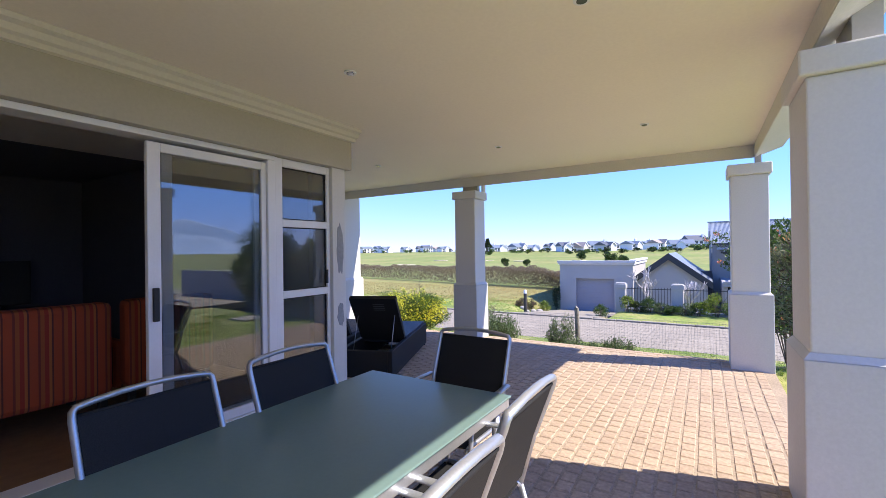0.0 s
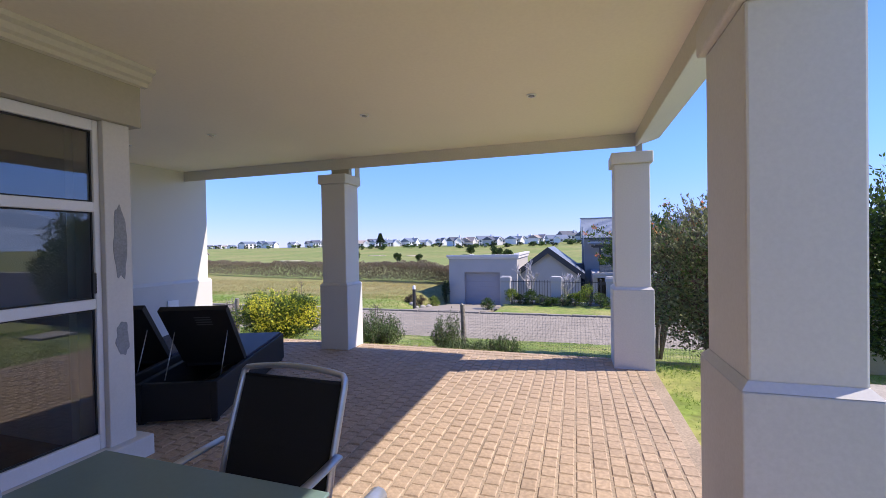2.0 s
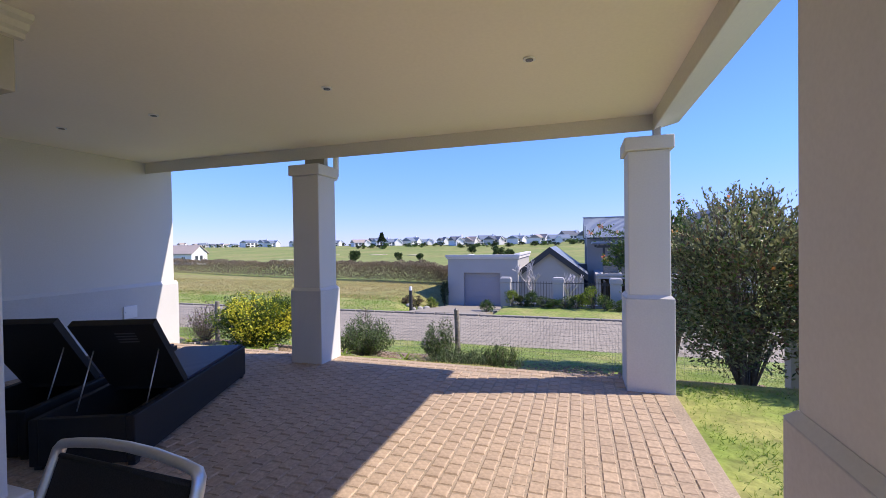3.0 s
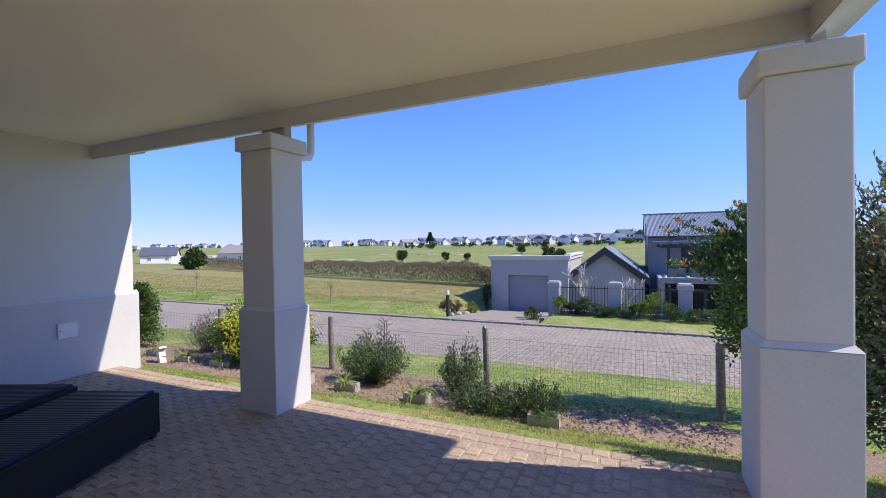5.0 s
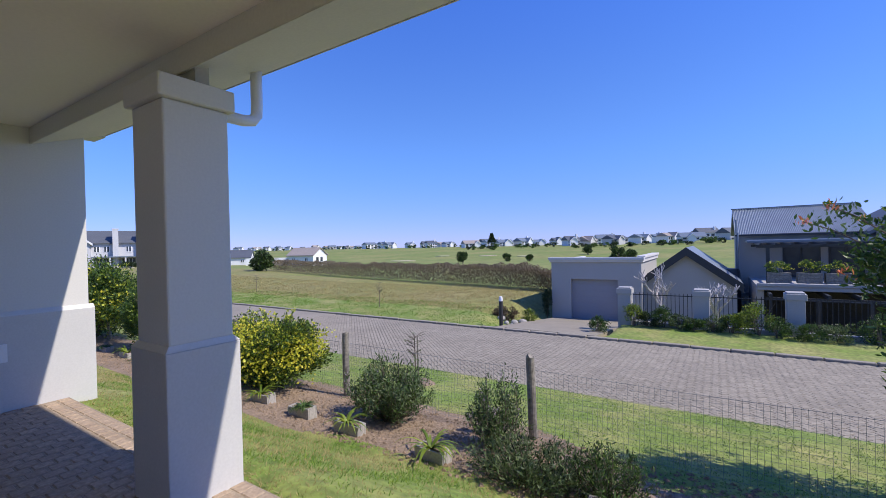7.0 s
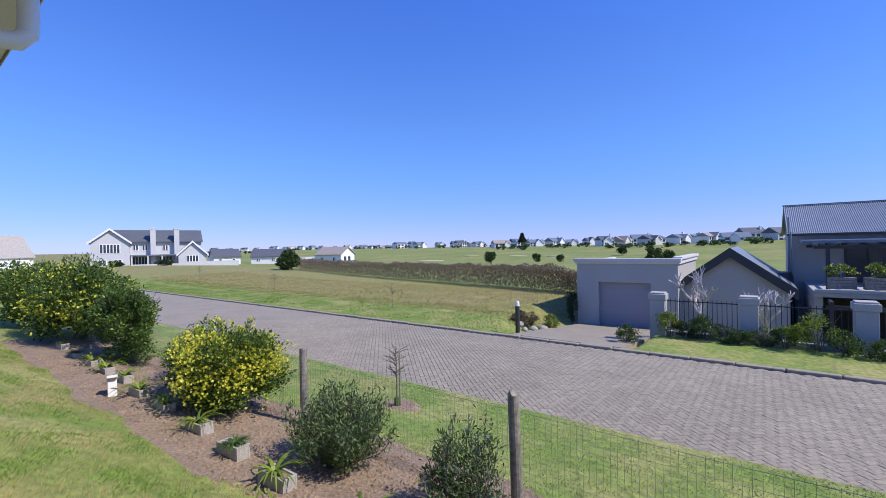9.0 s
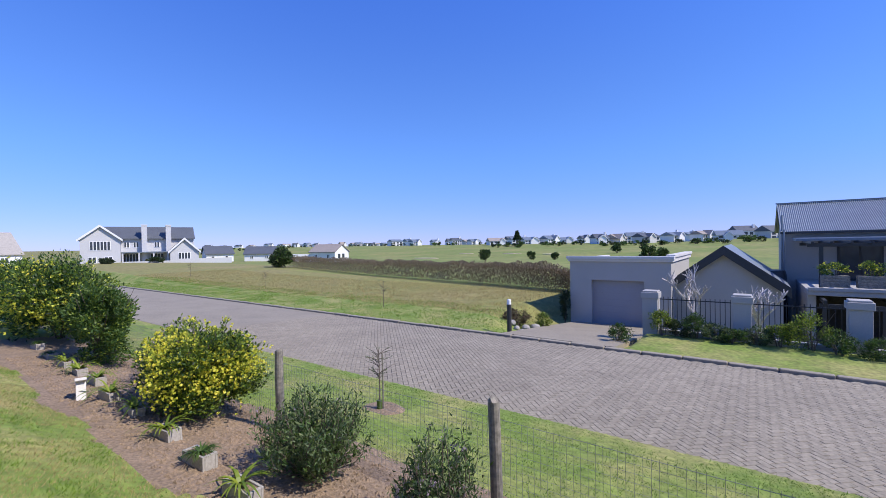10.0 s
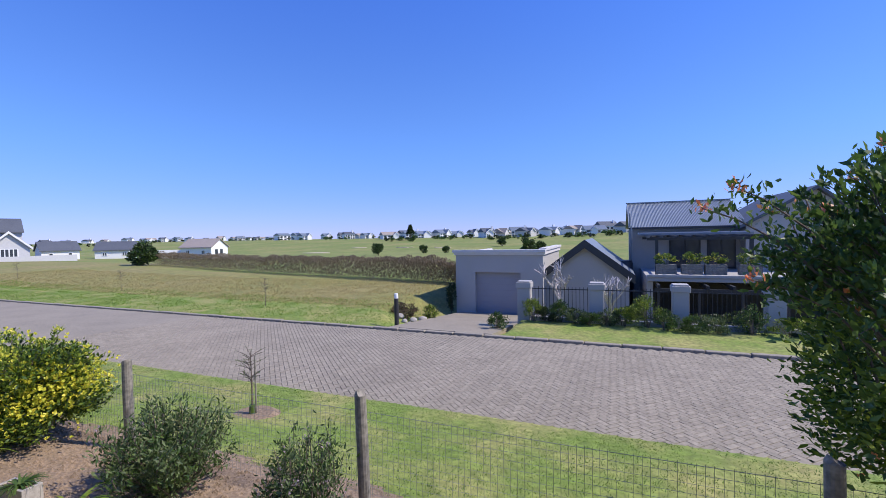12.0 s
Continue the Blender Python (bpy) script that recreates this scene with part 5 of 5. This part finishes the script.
def gable_block(t, cx, w, y0, y1, eave, ridge, roof=SLATE, wall=WHITE_WALL):
    bm = bmesh.new()
    prism(bm, [(cx - w / 2, -1.5), (cx + w / 2, -1.5), (cx + w / 2, eave), (cx, ridge), (cx - w / 2, eave)], "y", y0, y1)
    part("wall", bm, wall, t)
    k = (ridge - eave) / (w / 2)
    e = w / 2 + 0.35
    bm = bmesh.new()
    for s in (-1, 1):
        prism(bm, [(cx, ridge + 0.02), (cx + s * e, ridge + 0.02 - k * e), (cx + s * e, ridge + 0.2 - k * e), (cx, ridge + 0.2)], "y", y0 - 0.3, y1)
    part("roof", bm, roof, t)
    bm = bmesh.new()
    for s in (-1, 1):
        prism(bm, [(cx, ridge - 0.12), (cx + s * e, ridge - 0.12 - k * e), (cx + s * e, ridge + 0.26 - k * e), (cx, ridge + 0.26)], "y", y0 - 0.42, y0 - 0.302)
    part("bargeboard", bm, WHITE_WALL, t)


wh = thing("white_house", "large white boarded house with slate roof and two chimneys", "house", at_bearing(71.3, 95))
part("wall", boxes((-3.3, 8.2, 2.0, 8.0, -1.5, 4.4)), BOARD, wh)
bm = bmesh.new()
prism(bm, [(1.5, 4.25), (5.0, 6.5), (8.5, 4.25), (8.5, 4.4), (5.0, 6.68), (1.5, 4.4)], "x", -6.0, 8.4)
part("roof", bm, SLATE, wh)
bm = bmesh.new()
prism(bm, [(2.0, 4.39), (5.0, 6.48), (8.0, 4.39)], "x", -3.3, 8.19)
part("gable", bm, BOARD, wh)
gable_block(wh, -6.0, 5.5, -0.8, 7.0, 4.25, 6.5, SLATE, BOARD)
gable_block(wh, 6.4, 4.6, -1.5, 3.0, 1.95, 4.2, SLATE, BOARD)
part("lean_to", boxes((-3.2, 4.0, -0.3, 2.0, 1.75, 1.95)), TIN, wh)
for x in (-3.0, -0.6, 1.6, 3.8):
    part("veranda_post", boxes((x - 0.12, x + 0.12, -0.25, 0.0, -1.0, 1.75)), BOARD, wh)
for x in (0.25, 4.0):
    part("chimney", boxes((x - 0.42, x + 0.42, 0.9, 2.2, -1.0, 6.7), (x - 0.5, x + 0.5, 0.85, 2.25, 6.7, 6.95)), BOARD, wh)
for x, y, z, w, h in ((-6.0, -0.8, 2.3, 2.9, 1.6), (-7.1, -0.8, 0.1, 1.2, 1.1), (-4.9, -0.8, 0.1, 1.2, 1.1), (-2.4, 2.0, 2.7, 0.9, 1.1), (-1.0, 2.0, 2.7, 0.9, 1.1), (2.2, 2.0, 2.7, 0.9, 1.1), (6.4, -1.5, 0.2, 2.0, 1.5), (-1.8, 2.0, 0.0, 2.4, 1.6), (2.2, 2.0, 0.0, 2.2, 1.6)):
    front_window(wh, x, y, z, w, h)
part("garden_wall", boxes((5.0, 14.0, -4.2, -4.0, -1.2, 0.55), (-3.0, 5.0, -4.2, -4.0, -1.2, 0.3)), BOARD, wh)
for x, r in ((-5.0, 2.2), (1.8, 3.6)):
    m = wh.matrix_world @ pose(x, -5.0, 0)
    shrub("clipped_hedge", "clipped green hedge before the white house", tuple(m.translation), (r, 0.9), 0.9, 900, 0.35, ((G_DARK, 1.0),), int(x * 7 + 90), None, 16)


def cottage(heading, d, w, depth, eave, ridge, turn, wall, roof, label):
    t = thing("cottage", label, "house", at_bearing(heading, d) @ pose(0, 0, 0, 0, 0, turn))
    bm = bmesh.new()
    prism(bm, [(0.0, eave), (depth, eave), (depth / 2, ridge)], "x", -w / 2, w / 2)
    box(bm, -w / 2, w / 2, 0, depth, -2.0, eave)
    part("wall", bm, wall, t)
    bm = bmesh.new()
    k = (ridge - eave) / (depth / 2)
    for y, s in ((0, 1), (depth, -1)):
        prism(bm, [(y - s * 0.3, eave - 0.3 * k + 0.05), (depth / 2, ridge + 0.05), (depth / 2, ridge + 0.2), (y - s * 0.3, eave - 0.3 * k + 0.2)], "x", -w / 2 - 0.25, w / 2 + 0.25)
    part("roof", bm, roof, t)
    for x in (-w * 0.25, w * 0.25):
        front_window(t, x, 0, eave * 0.35, w * 0.12, eave * 0.4)
    for y in (depth * 0.3, depth * 0.6):
        wo = part("window", boxes((w / 2 - 0.02, w / 2 + 0.05, y - 0.4, y + 0.4, eave * 0.35, eave * 0.8)), PANE_DARK, t)
    return t


TAN_ROOF = paint("tan_tile_roof", (0.34, 0.29, 0.25), 0.8, grain=6, vary=0.12, stain=0.5, stain_amount=0.15)
cottage(52.0, 95, 6.5, 5.0, 2.1, 3.6, -38, WHITE_WALL, TAN_ROOF, "small white cottage with tan tiled roof")
cottage(59.5, 108, 6.5, 6.0, 1.7, 3.3, -10, WHITE_WALL, SLATE, "low white house with grey roof")
cottage(63.8, 108, 5.5, 6.0, 1.7, 3.3, 10, WHITE_WALL, SLATE, "low white house with dark blue roof")
cottage(83.2, 112, 10.0, 9.0, 2.6, 6.6, 20, WHITE_WALL, CONC, "pale house with steep grey roof")
yard = thing("yard_wall", "white yard wall between the low houses", "wall", at_bearing(55.8, 100))
part("wall", boxes((-4.5, 4.5, 0, 0.3, -1.5, 1.6)), WHITE_WALL, yard)
part("gate", boxes((-2.6, 0.8, -0.1, -0.02, -0.5, 0.9)), TRIM_DARK, yard)


def far_house(heading, d, seed):
    rng = random.Random(seed)
    wall = rng.choice((WHITE_WALL, WHITE_WALL, WHITE_WALL, PALE_WALL))
    roof = rng.choice((SLATE, TIN, TIN, SLATE, TAN_ROOF))
    t = thing("far_house", "distant pale house with pitched roof on the ridge", "house", at_bearing(heading, d) @ pose(0, 0, -0.5, 0, 0, rng.uniform(15, 60)), "houses on the ridge")
    w, e = rng.uniform(6.5, 11), rng.uniform(2.8, 4.6)
    box_w = boxes((-w / 2, w / 2, 0, 8, -1, e))
    part("wall", box_w, wall, t)
    bm = bmesh.new()
    prism(bm, [(-0.4, e - 0.1), (8.4, e - 0.1), (4, e + rng.uniform(1.6, 2.6))], "x", -w / 2 - 0.4, w / 2 + 0.4)
    part("roof", bm, roof, t)
    if rng.random() < 0.75:
        gable_block(t, rng.uniform(-w * 0.3, w * 0.3), rng.uniform(3.5, 5), -1.5, 4, e - 0.3, e + rng.uniform(1.2, 2.2), roof, wall)
    if rng.random() < 0.5:
        part("chimney", boxes((w * 0.3, w * 0.3 + 0.9, 2, 3, 0, e + 3)), wall, t)
    n = rng.choice((3, 4, 5))
    for i in range(n):
        x = -w / 2 + (i + 0.5) * w / n
        part("window", boxes((x - w / n * 0.3, x + w / n * 0.3, -0.08, 0.02, e * 0.55, e * 0.85)), PANE_DARK, t)
        part("window", boxes((x - w / n * 0.3, x + w / n * 0.3, -0.08, 0.02, 0.6, e * 0.4)), PANE_DARK, t)
    return t


rng = random.Random(77)
hd = -14.0
i = 0
while hd < 72:
    near = 225 if hd < 16 else 250 if hd < 30 else 330 if hd < 43 else 600
    d = near * rng.uniform(1.0, 1.2)
    far_house(hd, d, 200 + i)
    if rng.random() < 0.45:
        far_house(hd + rng.uniform(0.5, 1.5), d + 40, 300 + i)
    hd += rng.uniform(1.5, 3.0) * (1 if hd < 43 else 0.7)
    i += 1
for i in range(130):
    hd = rng.uniform(-14, 70)
    m = at_bearing(hd, rng.uniform(205, 222) if hd < 16 else rng.uniform(215, 245) if hd < 30 else rng.uniform(280, 322) if hd < 43 else rng.uniform(380, 500))
    r = rng.uniform(0.9, 1.8)
    shrub("ridge_tree", "dark distant garden tree before the ridge houses", tuple(m.translation), (r * 1.5, r), rng.uniform(1.4, 2.6), 260, 0.6, ((rng.choice((G_DARK, G_MID)), 1.0),), 400 + i, None, 8, nstems=3, stem_r=0.1, group="trees on the ridge")
pine = thing("pine_tree", "dark conical pine on the skyline", "tree", at_bearing(26.3, 232))
bm = bmesh.new()
tube(bm, [(0, 0, 0), (0, 0, 7.6)], 0.3, 6, 0.05)
part("trunk", bm, BARK, pine)
rr = random.Random(9)
sp = []
for _ in range(1500):
    z = rr.uniform(3.5, 8.0)
    a, q = rr.uniform(0, math.tau), (8.1 - z) / 4.6 * 2.1 * math.sqrt(rr.uniform(0.15, 1))
    sp.append((Vector((math.cos(a) * q, math.sin(a) * q, z)), Vector((math.cos(a), math.sin(a), -0.2))))
quick("crown", *leaf_mesh(rr, sp, 0.9, 0.4, -0.2), G_DARK, pine)

# mountain beyond the estate
def mountain():
    verts, faces = [], []
    n, m = 60, 12
    for i in range(n + 1):
        u = i / n
        a = radians(-38 - 60 * u)
        peak = (50 + 190 * math.exp(-((u - 0.40) / 0.10) ** 2) + 60 * math.exp(-((u - 0.60) / 0.12) ** 2) + 25 * noise.noise((u * 9, 0, 0)) + 12 * noise.noise((u * 25, 0, 3))) * math.sin(math.pi * u) ** 0.5
        for j in range(m + 1):
            v = j / m
            d = 2300 + 500 * v
            h = peak * v * (0.85 + 0.3 * noise.noise((u * 20, v * 4, 1)))
            verts.append((-math.sin(a) * d, math.cos(a) * d, -20 + max(h, 0)))
    for i in range(n):
        for j in range(m):
            k = i * (m + 1) + j
            faces.append((k, k + 1, k + m + 2, k + m + 1))
    return verts, faces


# air haze is painted in: bluish base colour plus a faint glow
HILL = paint("mountain_painted_haze", (0.28, 0.33, 0.42), 1.0, grain=0.01, vary=0.2, stain=0.002, stain_amount=0.2, bump=0)
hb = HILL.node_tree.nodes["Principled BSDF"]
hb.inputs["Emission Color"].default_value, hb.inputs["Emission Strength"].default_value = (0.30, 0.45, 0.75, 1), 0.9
tagged(quick("mountain", *mountain(), HILL), "distant mountain range, haze painted in as blue colour and glow", "mountain", kind="structure")

# ---- grass blades ----
def blades(seed, count, area, length, skip=None, patch=0):
    """patch: 1 keeps to the green patches, -1 to the straw-coloured ones."""
    rng = random.Random(seed)
    x0, x1, y0, y1 = area
    verts, faces = [], []
    while count:
        x, y = rng.uniform(x0, x1), rng.uniform(y0, y1)
        count -= 1
        if skip and skip(x, y):
            continue
        z = gz(x, y) + 0.02 * noise.noise((x * 1.3, y * 1.3, 0)) + 0.03 * noise.noise((x * 0.4, y * 0.4, 3)) - 0.01
        if noise.noise((x * 0.9, y * 0.9, 9)) < -0.25 and rng.random() < 0.7:
            continue
        if patch and patch * (noise.noise((x * 1.6, y * 2.2, 20)) + 0.5 * noise.noise((x * 5, y * 5, 21))) + rng.gauss(0.03 - 0.14 * patch, 0.16) < 0:
            continue
        a = rng.uniform(0, math.tau)
        l = length * rng.uniform(0.5, 1.3)
        w = (0.004 + 0.003 * rng.random()) * (1 if length < 0.1 else 2.4)
        k = len(verts)
        bx, by = rng.uniform(-1, 1) * l, rng.uniform(-1, 1) * l
        verts += [(x - math.cos(a) * w, y - math.sin(a) * w, z), (x + math.cos(a) * w, y + math.sin(a) * w, z), (x + bx, y + by, z + l * 0.68)]
        faces.append((k, k + 1, k + 2))
    return verts, faces


tagged(quick("field_tufts", *blades(5, 42000, (-48, -5.2, 16.6, 26.0), 0.17), DRY), "rough dry grass of the open field", "grass", kind="stuff")
tagged(quick("field_grass", *blades(6, 34000, (-44, -4.8, 13.5, 18.5), 0.10), GRASS), "rough green grass of the open field", "grass", kind="stuff")
bed = lambda x, y: 2.15 + 0.32 * smooth01(-2.6, -1.0, x) + 0.18 * noise.noise((x * 0.8, 7.0, 0)) < y < 4.1
tagged(quick("grass", *blades(1, 110000, (-12, 5.5, 0.5, 2.5), 0.05, bed, 1), GRASS), "short lawn grass beside the patio", "grass", kind="stuff")
tagged(quick("dry_grass", *blades(2, 110000, (-12, 5.5, 0.5, 2.5), 0.042, bed, -1), DRY), "dry straw in the lawn", "grass", kind="stuff")
tagged(quick("verge_grass", *blades(3, 80000, (-12, 7, 3.3, 7.02), 0.045, lambda x, y: y < 4.05 - 0.75 * smooth01(0.8, 2.2, x)), VERGE), "green verge grass along the road", "grass", kind="stuff")
tagged(quick("side_grass", *blades(4, 25000, (4.15, 7.5, -6, 0.6), 0.05), GRASS), "lawn grass beside the columns", "grass", kind="stuff")


def clods():
    rng = random.Random(71)
    verts, faces = [], []
    for _ in range(7500):
        x, y = rng.uniform(-10, 4), rng.uniform(2.3, 3.9)
        r = 0.012 + 0.03 * rng.random() ** 3
        z = gz(x, y) + 0.02 * noise.noise((x * 1.3, y * 1.3, 0)) + 0.03 * noise.noise((x * 0.4, y * 0.4, 3))
        k = len(verts)
        for v in ((1, 0, 0), (0, 1, 0), (-1, 0, 0), (0, -1, 0), (0, 0, 1)):
            verts.append((x + v[0] * r * rng.uniform(.7, 1.3), y + v[1] * r * rng.uniform(.7, 1.3), z + v[2] * r * 0.8))
        faces += [(k, k + 1, k + 4), (k + 1, k + 2, k + 4), (k + 2, k + 3, k + 4), (k + 3, k, k + 4)]
    return verts, faces


tagged(quick("soil_clods", *clods(), SOIL), "loose clods of brown earth in the bed", "soil", kind="stuff")

# ---- patio bricks ----
def paver_mesh(lx, ly):
    verts, faces = [], []
    for s, z in ((0.0, -0.03), (0.0, -0.010), (0.010, 0.0)):
        for u, w in ((-1, -1), (1, -1), (1, 1), (-1, 1)):
            verts.append((u * (lx / 2 - 0.0045 - s), w * (ly / 2 - 0.003 - s), z))
    for r in (0, 4):
        for j in range(4):
            faces.append((r + j, r + (j + 1) % 4, r + 4 + (j + 1) % 4, r + 4 + j))
    faces.append((8, 9, 10, 11))
    return verts, faces


def patio_bricks(lx=0.113, ly=0.128):
    rng = random.Random(12)
    floor = bpy.data.objects["floor"]
    pv, pf = paver_mesh(lx, ly)
    me = bpy.data.meshes.new("paver")
    me.from_pydata(pv, [], pf)
    me.materials.append(PAVER)
    verts, faces = [], []
    count = 0
    cols = int(7.3 / lx)
    for row in range(2):
        for i in range(int(7.3 / 0.129)):
            k = len(verts)
            m = pose(-3.17 + i * 0.129 + row * 0.06, 0.405 - row * 0.118, rng.uniform(-0.003, 0.003), 0, 0, 90 + rng.uniform(-1, 1))
            verts += [tuple(m @ Vector(v)) for v in pv]
            faces += [tuple(q + k for q in f) for f in pf]
    for i in range(cols):
        x = -3.25 + (i + 0.5) * lx
        off = (i % 2) * 0.5 * ly
        for j in range(int(9.4 / ly) + 1):
            y = 0.46 - off - (j + 0.5) * ly
            if y < -8.9 or y > 0.152:
                continue
            z = rng.uniform(-0.003, 0.003)
            tilt = rng.uniform(-1.0, 1.0)
            if count < 300 and 1.5 < x < 3.6 and -3.6 < y < -0.2:
                ob = new("paver", me)
                ob.parent = floor
                ob.matrix_local = pose(x, y, z, rng.uniform(-0.4, 0.4), rng.uniform(-0.6, 0.6), tilt)
                count += 1
            else:
                k = len(verts)
                m = pose(x, y, z, 0, 0, tilt)
                verts += [tuple(m @ Vector(v)) for v in pv]
                faces += [tuple(q + k for q in f) for f in pf]
    ob = quick("paver_field", verts, faces, PAVER, floor)
    ob["kind"] = "stuff"


patio_bricks()
